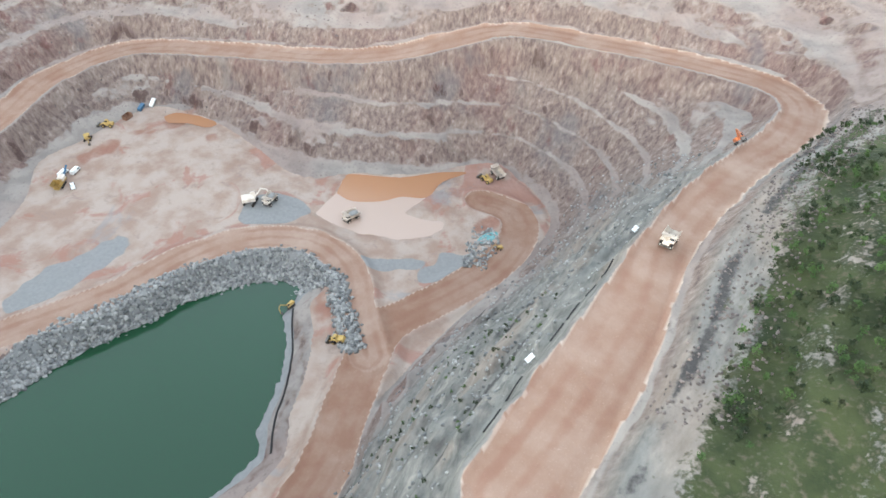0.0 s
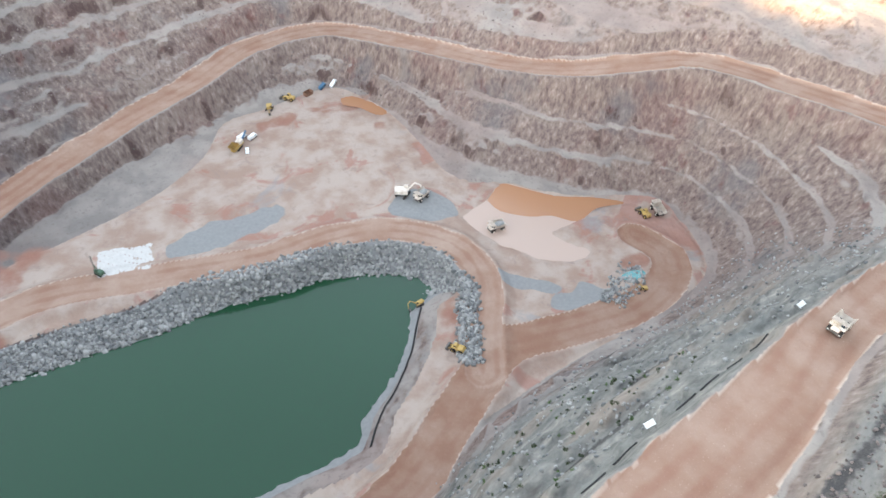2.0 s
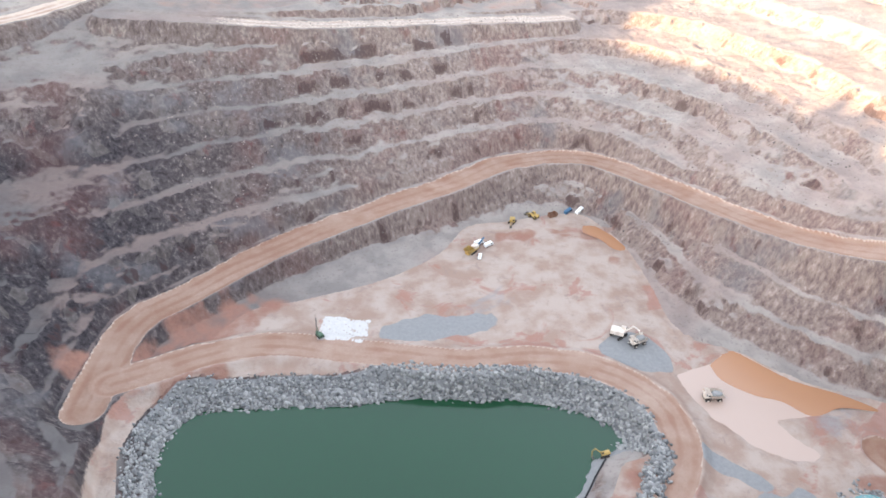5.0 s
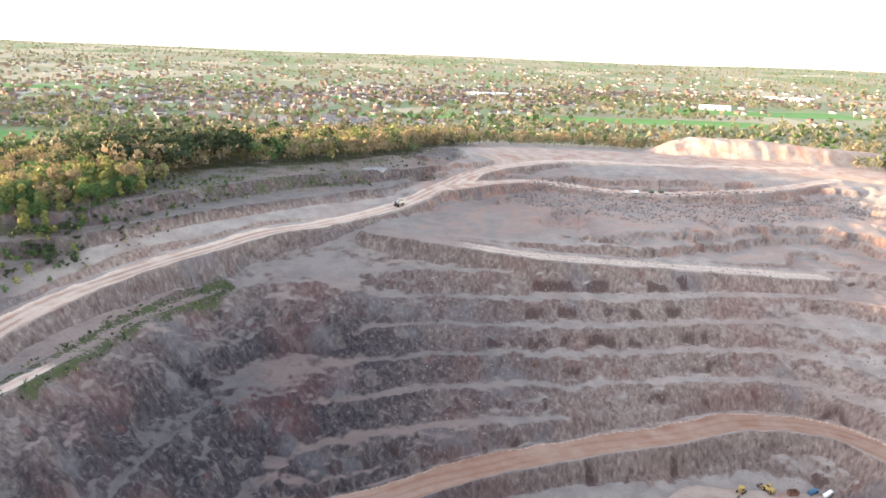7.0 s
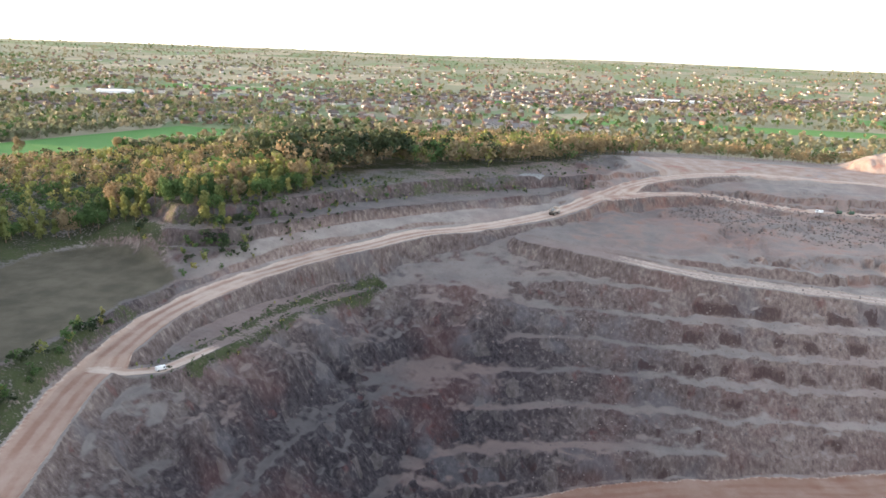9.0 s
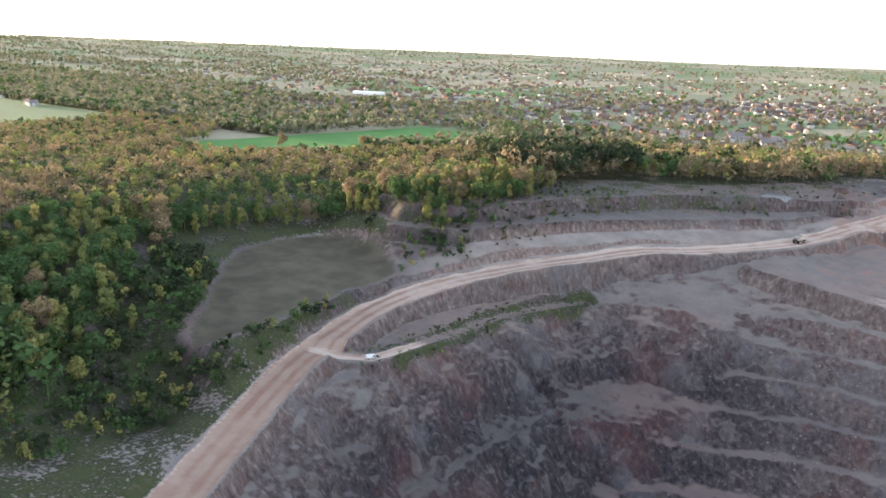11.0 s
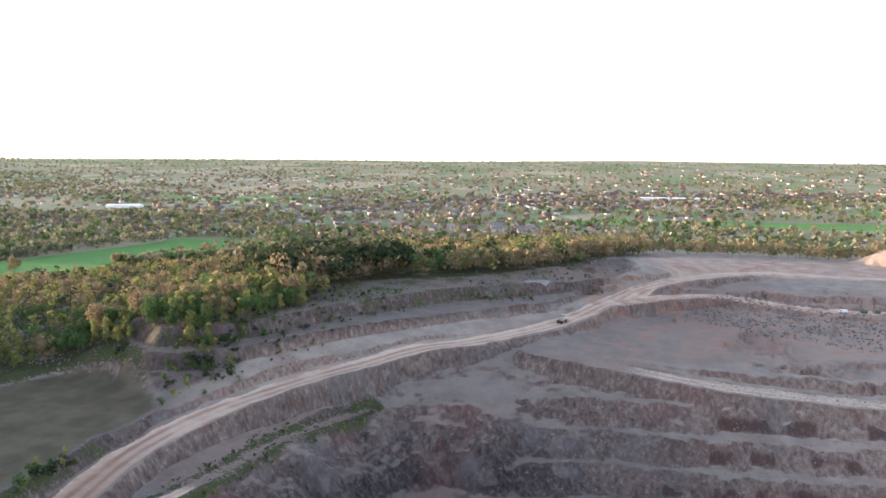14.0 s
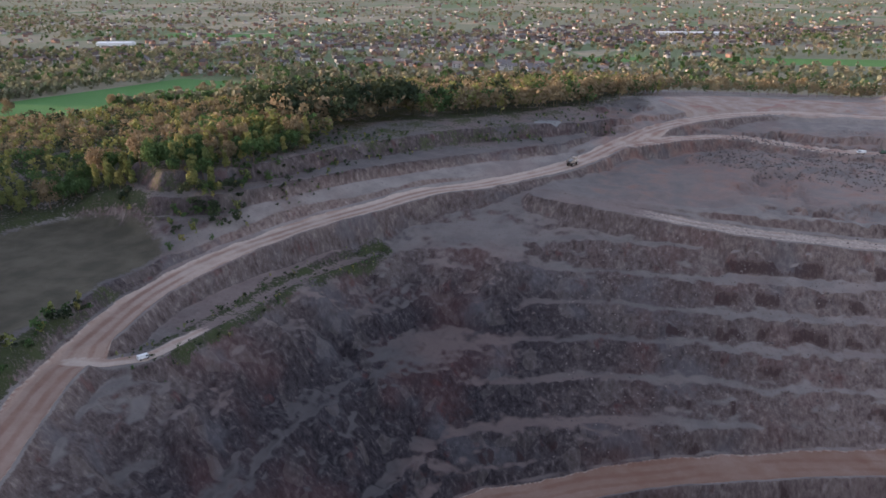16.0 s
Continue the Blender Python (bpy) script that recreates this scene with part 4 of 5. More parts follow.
for i in range(-112, 10):
    for j in range(-32, 105):
        x, y = i * 7.2 + random.uniform(-3.6, 3.6), j * 7.2 + random.uniform(-3.6, 3.6)
        u, v = (x + 492) * math.cos(1.36) + (y - 596) * math.sin(1.36), (y - 596) * math.cos(1.36) - (x + 492) * math.sin(1.36)
        if (abs(u) > 168 or abs(v) > 62) and in_loop(x, y, WOOD):
            spots.append((x, y))


def wood_kind(x, y):
    """Pines stand together by the bend, budding trees behind, birches along the front."""
    v = random.random()
    if math.hypot(x + 188, y - 466) < 52:
        return "pine" if v < 0.8 else "bare"
    if x > -70:
        return "bare" if v < 0.72 else ("round" if v < 0.9 else "poplar")
    edge = min(math.hypot(x - ax, y - ay) for ax, ay in WOOD[1:18])
    if edge < 60 and y < 400:
        return "poplar" if v < 0.5 else ("round" if v < 0.92 else "bare")
    return "bare" if v < 0.55 else ("poplar" if v < 0.85 else ("round" if v < 0.94 else "pine"))


def front(q):
    return math.hypot(q[0] + 60, q[1] - 150) + (0 if q[1] > 120 else 400)


spots.sort(key=front)
for x, y in spots[:300]:
    kind = wood_kind(x, y)
    plant(kind, x, y, random.uniform(0.85, 1.2) * (1.4 if kind == "pine" else 1.0) * (1.35 if x > -130 else 1.0))
for x, y, k, s in ((-439, 563, "bare", 1.3), (-488, 500, "bare", 0.95), (-464, 520, "pine", 0.5), (-421, 632, "bare", 1.2), (-405, 650, "bare", 1.1), (-30, 572, "bare", 1.1), (-8, 600, "bare", 1.0)):
    plant(k, x, y, s)


def tree_crowd(name, places, kind_of, count, leaf, label, materials):
    """Trees past counting: crowns of leaf clumps on tapered trunks, one mesh for each kind of foliage."""
    groups = {}
    for q in places:
        groups.setdefault(kind_of(*q[:2]), []).append(q)
    for kind, qs in groups.items():
        vs, fs, tone, base = [], [], [], 0
        r = np.random.default_rng(len(qs))
        for x, y, tall in qs:
            z = height(x, y)
            w = tall * (0.3 if kind == "poplar" else 0.42)
            n = 5
            hs = r.uniform(0.3, 0.85, n) if kind != "pine" else r.uniform(0.6, 0.95, n)
            an = r.uniform(0, 6.28, n)
            rr = w * r.uniform(0.1, 0.7, n)
            c = np.stack([x + rr * np.cos(an), y + rr * np.sin(an), z + tall * hs], 1)
            rad = np.stack([w * r.uniform(0.45, 0.7, n)] * 2 + [tall * r.uniform(0.12, 0.22, n)], 1)
            v, f = leaves(c, rad, count, leaf * tall, r)
            t = tall * 0.018
            tv = np.array([(x - t, y - t, z - 0.5), (x + t, y - t, z - 0.5), (x, y + t, z - 0.5), (x, y, z + tall * 0.8)])
            vs += [v, tv]
            fs += [f + base, np.array([(0, 1, 3, 3), (1, 2, 3, 3), (2, 0, 3, 3)])[:, [0, 1, 2, 2]] * 0 + base + count * 4 + np.array([(0, 1, 3, 2)] * 3)]
            fs[-1] = fs[-1][:1]
            base += count * 4 + 4
            tone += [r.uniform()] * (count * 4 + 4)
        me = mesh_of(name, np.vstack(vs), np.vstack(fs), materials[kind], tone)
        tagged(new(name, me), label, "trees", kind="stuff")


CROWD = {"pine": DARK, "poplar": FRESH, "bare": BROWN, "round": GREEN}
tree_crowd("wood", [(x, y, random.uniform(18, 25) if math.hypot(x + 188, y - 466) < 52 else random.uniform(8, 13) if x < -230 and y > 60 else random.uniform(12, 20)) for x, y in spots[300:]], wood_kind, 56, 0.076, "budding and yellow-green trees of the wood beyond the rim", CROWD)
line = [(x, 700 + 0.06 * x + random.uniform(-4, 26) + (60 if 230 < x < 420 else 0), random.uniform(11, 17)) for x in np.arange(40, 900, 3.4)]
tree_crowd("tree_belt", line, lambda x, y: "bare" if random.random() < 0.8 else "round", 80, 0.06, "belt of brown budding trees behind the quarry", CROWD)

# hedgerows, copses and garden trees out on the plain
k = 130000
y = 560 + 3900 * rng.random(k) ** 1.9
x = rng.uniform(-2.0, 1.25, k) * (y * 0.95 + 150)
open_field = np.zeros(k, bool)
for ox, oy, w, h, an in MEADOWS:
    open_field |= np.maximum(np.abs((x - ox) * math.cos(an) + (y - oy) * math.sin(an)) / w, np.abs((y - oy) * math.cos(an) - (x - ox) * math.sin(an)) / h) < 1.1
hedge = np.minimum(np.abs(((x + 0.2 * y) / 160) % 1 - 0.5), np.abs(((y - 0.15 * x) / 170) % 1 - 0.5)) < 0.03
keep = (np.hypot(x - 80, y - 300) > 470) & (inside(x, y, WOOD) < 0) & ~open_field & ((vnoise(x * 0.36, y, 120, 41, 3) > np.where(y < 1100, -0.12, 0.06)) | hedge | (rng.random(k) < 0.02))
plain = [(a, b, random.uniform(7, 14)) for a, b in zip(x[keep][:27000], y[keep][:27000])]
tree_crowd("plain_trees", plain, lambda x, y: random.choice(("bare", "bare", "bare", "round", "poplar", "poplar", "pine")), 14, 0.20, "hedgerow and garden trees out on the plain", {**CROWD, "bare": MIXED_HAZY, "poplar": MIXED_HAZY, "pine": GREEN, "round": GREEN_HAZY})

# scrub on the old faces and on the slope above the ramp
bushes = []
for _ in range(3600):
    k = random.random()
    if k < 0.26:
        a, b = random.choice(list(zip(CLIFF_TOP[1:-1], CLIFF_TOP[2:])))
        t = random.random()
        x, y = a[0] + (b[0] - a[0]) * t + random.uniform(-6, 34), a[1] + (b[1] - a[1]) * t + random.uniform(-34, 6)
    elif k < 0.55:
        x, y = random.uniform(50, 205), random.uniform(-60, -10)
    else:
        x, y = random.uniform(-290, -172), random.uniform(70, 235)
    bushes.append((x, y, random.uniform(1.2, 3.4) if x > -170 else random.uniform(2.0, 7.0) if x > -215 else random.uniform(3.0, 10.0)))
bx, by = np.array([q[0] for q in bushes]), np.array([q[1] for q in bushes])
free = (line_distance(bx, by, RIM_ROAD, 12)[0] > 10) & (line_distance(bx, by, RAMP, 12)[0] > 10) & (inside(bx, by, SILT) < -2) & (vnoise(bx, by, 26, 51, 2) > 0.0)
bushes = [q for q, f in zip(bushes, free) if f]
berm = resample(CAR_TRACK, 1.5)[10:]
for _ in range(150):
    q = random.choice(berm)
    bushes.append((q[0] + random.uniform(3, 8) * random.choice((-1, 1)), q[1] + random.uniform(-4, 4), random.uniform(0.8, 2.4)))
for _ in range(160):
    bushes.append((random.uniform(-10, 110), random.uniform(30, 62), random.uniform(0.8, 1.8)))
tree_crowd("scrub", bushes, lambda x, y: random.choice(("round", "round", "pine", "pine", "poplar") if x < 0 else ("round", "pine", "pine")), 60, 0.10, "green scrub bushes on the old quarry faces", CROWD)

# ------------------------------------------------------------ paints
YELLOW = plain_mat("machine_yellow", srgb(188, 158, 92), srgb(164, 136, 88), 0.8, 0.55)
CREAM = plain_mat("dusty_white_paint", srgb(222, 212, 200), srgb(196, 180, 166), 0.7, 0.55)
WHITE = plain_mat("white_paint", srgb(234, 234, 232), srgb(216, 216, 214), 0.7, 0.4)
ORANGE = plain_mat("orange_paint", srgb(184, 104, 64), srgb(160, 96, 66), 0.8, 0.5)
BLUE = plain_mat("blue_paint", srgb(70, 110, 140), srgb(60, 90, 116), 0.8, 0.5)
RUST = plain_mat("rusty_steel", srgb(118, 84, 66), srgb(142, 112, 94), 1.2, 0.8)
STEEL = plain_mat("worn_steel", srgb(96, 94, 92), srgb(128, 122, 116), 1.5, 0.5, 0.7)
RUBBER = plain_mat("rubber", srgb(38, 36, 36), srgb(58, 52, 48), 2.0, 0.9)
BLACK = plain_mat("dark_plastic", srgb(34, 34, 36), srgb(48, 46, 46), 2.0, 0.7)
GLASS = plain_mat("window_glass", srgb(40, 48, 56), srgb(52, 60, 66), 1.0, 0.12)
GREEN_PAINT = plain_mat("green_paint", srgb(66, 92, 74), srgb(84, 104, 88), 1.0, 0.6)
TARP = plain_mat("turquoise_water", srgb(92, 142, 144), srgb(112, 156, 154), 0.6, 0.25)
LAMP_GLASS = plain_mat("lamp_glass", srgb(230, 228, 214), srgb(216, 214, 204), 3.0, 0.2)
CONCRETE = plain_mat("concrete", srgb(176, 172, 164), srgb(156, 150, 144), 0.8, 0.9)


def on_ground(x, y, heading, lift=0.0):
    """A pose on the ground, turned and tilted with it; heading in degrees from +x."""
    a = radians(heading)
    f = Vector((math.cos(a), math.sin(a), 0))
    s = Vector((-f.y, f.x, 0))
    k = 2.5
    f.z = (height(x + f.x * k, y + f.y * k) - height(x - f.x * k, y - f.y * k)) / (2 * k)
    s.z = (height(x + s.x * k, y + s.y * k) - height(x - s.x * k, y - s.y * k)) / (2 * k)
    f.normalize()
    n = f.cross(s).normalized()
    s = n.cross(f)
    m = Matrix((f, s, n)).transposed().to_4x4()
    m.translation = (x, y, height(x, y) + lift)
    return m


def wheel(parent, x, y, r, w, rim=STEEL, name="wheel"):
    bm = bmesh.new()
    tube(bm, (x, y - w / 2, r), (x, y + w / 2, r), r, r, 18)
    bevelled(bm, r * 0.1)
    ob = part(name, bm, RUBBER, parent)
    bm = bmesh.new()
    tube(bm, (x, y - w / 2 - 0.04, r), (x, y + w / 2 + 0.04, r), r * 0.52, r * 0.48, 12)
    part("rim", bm, rim, ob)
    return ob


def simple(parent, name, material, *boxes, bevel=0.05, label=""):
    """One part made of joined, bevelled boxes (x0, x1, y0, y1, z0, z1, taper)."""
    bm = bmesh.new()
    for b in boxes:
        box(bm, *b)
    bevelled(bm, bevel)
    return part(name, bm, material, parent, label)


def dump_truck(m, label, loaded=False):
    """A rigid quarry dump truck, about 10 m long and 5 m wide, driving to +x."""
    t = thing("dump_truck", label, "dump truck", "quarry dump trucks", m)
    simple(t, "chassis", STEEL, (-4.0, 4.2, -1.1, 1.1, 1.1, 1.9), (3.6, 4.5, -2.2, 2.2, 0.9, 1.6), bevel=0.06)
    simple(t, "bonnet", CREAM, (2.4, 4.6, -1.2, 1.2, 1.9, 3.3, 0.1))
    simple(t, "deck", CREAM, (2.0, 4.5, -2.4, 2.4, 3.2, 3.4))
    cab = simple(t, "cab", CREAM, (2.3, 3.9, 0.5, 2.2, 3.4, 5.0, 0.12))
    simple(cab, "windscreen", GLASS, (3.80, 3.93, 0.7, 2.0, 3.9, 4.7), bevel=0.02)
    simple(cab, "side_window", GLASS, (2.55, 3.6, 2.10, 2.22, 3.9, 4.7), bevel=0.02)
    bm = bmesh.new()
    for y in (-2.35, -1.2, -0.1):
        tube(bm, (4.4, y, 3.4), (4.4, y, 4.4), 0.04, 0.04, 5)
    tube(bm, (4.4, -2.35, 4.4), (4.4, -0.1, 4.4), 0.04, 0.04, 5)
    part("handrail", bm, YELLOW, t)
    for y in (-1.8, 1.8):
        simple(t, "headlight", LAMP_GLASS, (4.48, 4.56, y - 0.25, y + 0.25, 1.3, 1.55), bevel=0.02)
    # open body: floor rising to the tail, flared sides, front wall and canopy over the cab
    bm = bmesh.new()
    rows = []
    for x, zf, half in ((2.1, 2.3, 2.0), (-1.5, 1.9, 2.1), (-4.9, 2.8, 2.1)):
        top = 4.5 if x > -4 else 3.9
        rows.append([bm.verts.new(q) for q in ((x, -half - 0.5, top), (x, -half, zf + 0.5), (x, -half + 0.6, zf), (x, half - 0.6, zf), (x, half, zf + 0.5), (x, half + 0.5, top))])
    for a, b in zip(rows, rows[1:]):
        for i in range(5):
            bm.faces.new((a[i], a[i + 1], b[i + 1], b[i]))
    bm.faces.new(rows[0])
    c = [bm.verts.new(q) for q in ((4.5, -2.5, 5.35), (4.5, 2.5, 5.35))]
    top = [bm.verts.new(q) for q in ((2.1, -2.5, 5.15), (2.1, 2.5, 5.15))]
    bm.faces.new((rows[0][0], rows[0][5], top[1], top[0]))
    bm.faces.new((top[0], top[1], c[1], c[0]))
    bmesh.ops.solidify(bm, geom=bm.faces[:], thickness=0.14)
    body = part("dump_body", bm, CREAM, t, "scraped dusty white steel dump body")
    bm = bmesh.new()
    for x in (1.4, 0.2, -1.0, -2.2, -3.4):
        for s in (-1, 1):
            box(bm, x - 0.09, x + 0.09, s * 2.35 - 0.12, s * 2.35 + 0.12, 2.5, 4.3)
    part("side_ribs", bm, CREAM, body)
    if loaded:
        bm = bmesh.new()
        bmesh.ops.create_icosphere(bm, subdivisions=3, radius=1.0)
        for v in bm.verts:
            v.co = Vector((v.co.x * 2.9 - 1.2, v.co.y * 1.9, max(v.co.z, -0.3) * 1.1 + 3.5)) + 0.3 * noise.noise_vector(v.co * 3)
        part("load", bm, STONE_GREY, body, "heaped grey broken stone")
    for y in (-1.9, 1.9):
        wheel(t, 3.0, y, 1.15, 0.8, CREAM)
    for y in (-2.0, -1.15, 1.15, 2.0):
        wheel(t, -2.6, y, 1.15, 0.7, CREAM)
    return t


def excavator(m, paint, label, swing=30, arm_reach=1.0, size=1.0):
    """A tracked excavator; the upper part is turned by swing degrees."""
    t = thing("excavator", label, "excavator", "quarry excavators", m @ Matrix.Diagonal((size, size, size, 1)))
    for y in (-1.35, 1.35):
        bm = bmesh.new()
        box(bm, -2.2, 2.2, y - 0.35, y + 0.35, 0.0, 0.95)
        bevelled(bm, 0.28)
        tr = part("track", bm, RUBBER, t)
        bm = bmesh.new()
        for x in (-1.6, -0.8, 0, 0.8, 1.6):
            tube(bm, (x, y - 0.38, 0.45), (x, y + 0.38, 0.45), 0.22, 0.22, 8)
        part("rollers", bm, STEEL, tr)
    q = Matrix.Rotation(radians(swing), 4, "Z")
    bm = bmesh.new()
    box(bm, -2.4, 1.4, -1.4, 1.4, 1.1, 2.4, 0.08)
    box(bm, -2.5, -1.5, -1.45, 1.45, 1.15, 2.2)
    bevelled(bm, 0.1)
    bm.transform(q)
    body = part("house", bm, paint, t)
    bm = bmesh.new()
    box(bm, 0.1, 1.7, 0.45, 1.4, 1.2, 3.1, 0.1)
    bevelled(bm, 0.06)
    bm.transform(q)
    cab = part("cab", bm, paint, body)
    bm = bmesh.new()
    box(bm, 1.58, 1.72, 0.6, 1.25, 1.9, 2.9)
    box(bm, 0.4, 1.4, 1.30, 1.42, 1.95, 2.85)
    bm.transform(q)
    part("cab_glass", bm, GLASS, cab)
    joints = [(1.0, -0.2, 1.9), (3.8 * arm_reach, -0.2, 4.8), (5.6 * arm_reach, -0.2, 4.1), (6.6 * arm_reach, -0.2, 1.7)]
    bm = bmesh.new()
    for a, b, r in zip(joints[:2], joints[1:3], (0.32, 0.26)):
        tube(bm, a, b, r, r * 0.75, 6)
    bm.transform(q)
    part("boom", bm, paint, t)
    bm = bmesh.new()
    tube(bm, joints[2], joints[3], 0.26, 0.16, 6)
    bm.transform(q)
    stick = part("stick", bm, paint, t)
    bm = bmesh.new()
    e = joints[3]
    box(bm, e[0] - 0.9, e[0] + 0.2, e[1] - 0.65, e[1] + 0.65, e[2] - 1.2, e[2] + 0.1, 0.12)
    bevelled(bm, 0.1)
    bm.transform(q)
    part("bucket", bm, STEEL, stick)
    bm = bmesh.new()
    tube(bm, (0.7, -0.2, 1.6), (2.6 * arm_reach, -0.2, 3.9), 0.09, 0.07, 6)
    bm.transform(q)
    part("ram", bm, STEEL, t)
    return t


def wheel_loader(m, label):
    t = thing("wheel_loader", label, "wheel loader", "", m)
    simple(t, "rear_body", YELLOW, (-3.4, -0.2, -1.2, 1.2, 1.1, 2.6, 0.12))
    simple(t, "front_frame", YELLOW, (-0.1, 2.2, -0.8, 0.8, 1.0, 1.9, 0.05))
    cab = simple(t, "cab", YELLOW, (-1.2, 0.3, -0.8, 0.8, 2.5, 3.9, 0.1))
    simple(cab, "cab_glass", GLASS, (-0.9, 0.28, -0.82, 0.82, 2.9, 3.6), bevel=0.02)
    bm = bmesh.new()
    for y in (-0.7, 0.7):
        tube(bm, (1.2, y, 2.0), (3.6, y, 0.9), 0.18, 0.15, 6)
    part("lift_arms", bm, YELLOW, t)
    simple(t, "bucket", STEEL, (3.5, 4.7, -1.6, 1.6, 0.2, 1.5, 0.15))
    for x in (-2.2, 1.3):
        for y in (-1.25, 1.25):
            wheel(t, x, y, 0.95, 0.7, YELLOW)
    return t


def vehicle(m, paint, label, van=False):
    """A pickup or a van."""
    t = thing("van" if van else "pickup_car", label, "van" if van else "car", "parked vehicles", m)
    if van:
        body = simple(t, "body", paint, (-2.6, 2.0, -0.95, 0.95, 0.45, 2.2, 0.08), (1.9, 2.7, -0.9, 0.9, 0.45, 1.25, 0.08), bevel=0.08)
    else:
        body = simple(t, "body", paint, (-2.5, 2.4, -0.9, 0.9, 0.45, 1.05, 0.04), (-0.6, 1.1, -0.85, 0.85, 1.0, 1.8, 0.14), bevel=0.08)
    simple(body, "windscreen", GLASS, (1.9, 2.06, -0.75, 0.75, 1.35, 2.0) if van else (0.92, 1.1, -0.7, 0.7, 1.15, 1.65), bevel=0.02)
    for y in (-0.88, 0.88):
        simple(body, "side_window", GLASS, (0.6, 1.7, y - 0.06, y + 0.06, 1.35, 1.95) if van else (-0.45, 0.85, y - 0.06, y + 0.06, 1.15, 1.6), bevel=0.02)
        simple(body, "headlight", LAMP_GLASS, *( [(2.66, 2.72, y * 0.75 - 0.15, y * 0.75 + 0.15, 0.8, 1.0)] if van else [(2.38, 2.44, y * 0.75 - 0.15, y * 0.75 + 0.15, 0.7, 0.9)]), bevel=0.01)
    for x in (-1.6, 1.6):
        for y in (-0.85, 0.85):
            wheel(t, x, y, 0.38, 0.26)
    return t


def drill_rig(m, label):
    t = thing("drill_rig", label, "drill rig", "drill rigs", m)
    for y in (-1.0, 1.0):
        simple(t, "track", RUBBER, (-1.8, 1.8, y - 0.25, y + 0.25, 0, 0.8), bevel=0.2)
    simple(t, "body", GREEN_PAINT, (-2.0, 0.4, -1.0, 1.0, 0.8, 2.1, 0.1), bevel=0.08)
    simple(t, "cab", GREEN_PAINT, (0.3, 1.5, 0.1, 1.1, 0.8, 2.6, 0.1), bevel=0.06)
    bm = bmesh.new()
    for a, b in (((2.2, -0.25, 0.3), (1.7, -0.25, 9.0)), ((2.2, 0.15, 0.3), (1.7, 0.15, 9.0)), ((2.5, -0.05, 0.3), (2.0, -0.05, 9.0))):
        tube(bm, a, b, 0.09, 0.09, 5)
    for k in range(10):
        z = 0.8 + k * 0.85
        tube(bm, (2.2 - 0.055 * z, -0.25, z), (2.5 - 0.055 * z, -0.05, z + 0.4), 0.05, 0.05, 4)
        tube(bm, (2.2 - 0.055 * z, 0.15, z), (2.5 - 0.055 * z, -0.05, z + 0.4), 0.05, 0.05, 4)
    part("mast", bm, STEEL, t)
    bm = bmesh.new()
    tube(bm, (0.2, -0.05, 2.0), (1.9, -0.05, 4.6), 0.16, 0.12, 6)
    part("boom", bm, GREEN_PAINT, t)
    return t


def crusher(m, label):
    """A mobile crusher with hopper and conveyors."""
    t = thing("mobile_crusher", label, "crusher", "", m)
    for y in (-1.4, 1.4):
        simple(t, "track", RUBBER, (-2.6, 2.2, y - 0.3, y + 0.3, 0, 0.9), bevel=0.25)
    simple(t, "frame", YELLOW, (-4.5, 4.2, -1.1, 1.1, 0.9, 2.0))
    simple(t, "engine_house", CREAM, (0.4, 3.6, -1.3, 1.3, 2.0, 3.6, 0.08))
    bm = bmesh.new()
    v = [bm.verts.new(q) for q in ((-4.6, -1.0, 2.2), (-1.6, -1.0, 2.2), (-1.6, 1.0, 2.2), (-4.6, 1.0, 2.2), (-5.3, -1.9, 4.0), (-1.0, -1.9, 4.0), (-1.0, 1.9, 4.0), (-5.3, 1.9, 4.0))]
    for f in ((0, 1, 5, 4), (1, 2, 6, 5), (2, 3, 7, 6), (3, 0, 4, 7), (0, 3, 2, 1)):
        bm.faces.new([v[i] for i in f])
    bmesh.ops.solidify(bm, geom=bm.faces[:], thickness=0.12)
    part("hopper", bm, YELLOW, t)
    bm = bmesh.new()
    tube(bm, (3.0, 0, 1.2), (9.0, 0, 4.4), 0.5, 0.5, 4)
    conv = part("conveyor", bm, BLUE, t)
    bm = bmesh.new()
    tube(bm, (5.5, 0.5, 0.0), (6.0, 0.3, 2.8), 0.08, 0.08, 5)
    tube(bm, (5.5, -0.5, 0.0), (6.0, -0.3, 2.8), 0.08, 0.08, 5)
    part("conveyor_leg", bm, STEEL, conv)
    return t


def skip(m, material, label, name="skip_container"):
    t = thing(name, label, "container", "", m)
    bm = bmesh.new()
    box(bm, -2.4, 2.4, -1.2, 1.2, 0.05, 2.2, -0.12)
    bm.faces.ensure_lookup_table()
    bmesh.ops.delete(bm, geom=[bm.faces[1]], context="FACES_ONLY")
    bmesh.ops.solidify(bm, geom=bm.faces[:], thickness=0.1)
    part("shell", bm, material, t)
    bm = bmesh.new()
    for x in (-1.8, -0.6, 0.6, 1.8):
        for y in (-1.3, 1.3):
            box(bm, x - 0.06, x + 0.06, y - 0.06, y + 0.06, 0.1, 2.1)
    part("ribs", bm, material, t)
    return t


# ------------------------------------------------------------ machines in the quarry
dump_truck(on_ground(121, 11.2, 177) @ Matrix.Scale(0.74, 4), "dusty white dump truck driving empty up the haul ramp")
dump_truck(on_ground(165, 144, 165) @ Matrix.Scale(0.85, 4), "dusty white dump truck standing in pale mud", True)
dump_truck(on_ground(228, 104, 60) @ Matrix.Scale(0.85, 4), "dusty white dump truck parked beside a yellow loader")
dump_truck(on_ground(154, 180, 190) @ Matrix.Scale(0.85, 4), "dusty white dump truck being loaded by an excavator", True)
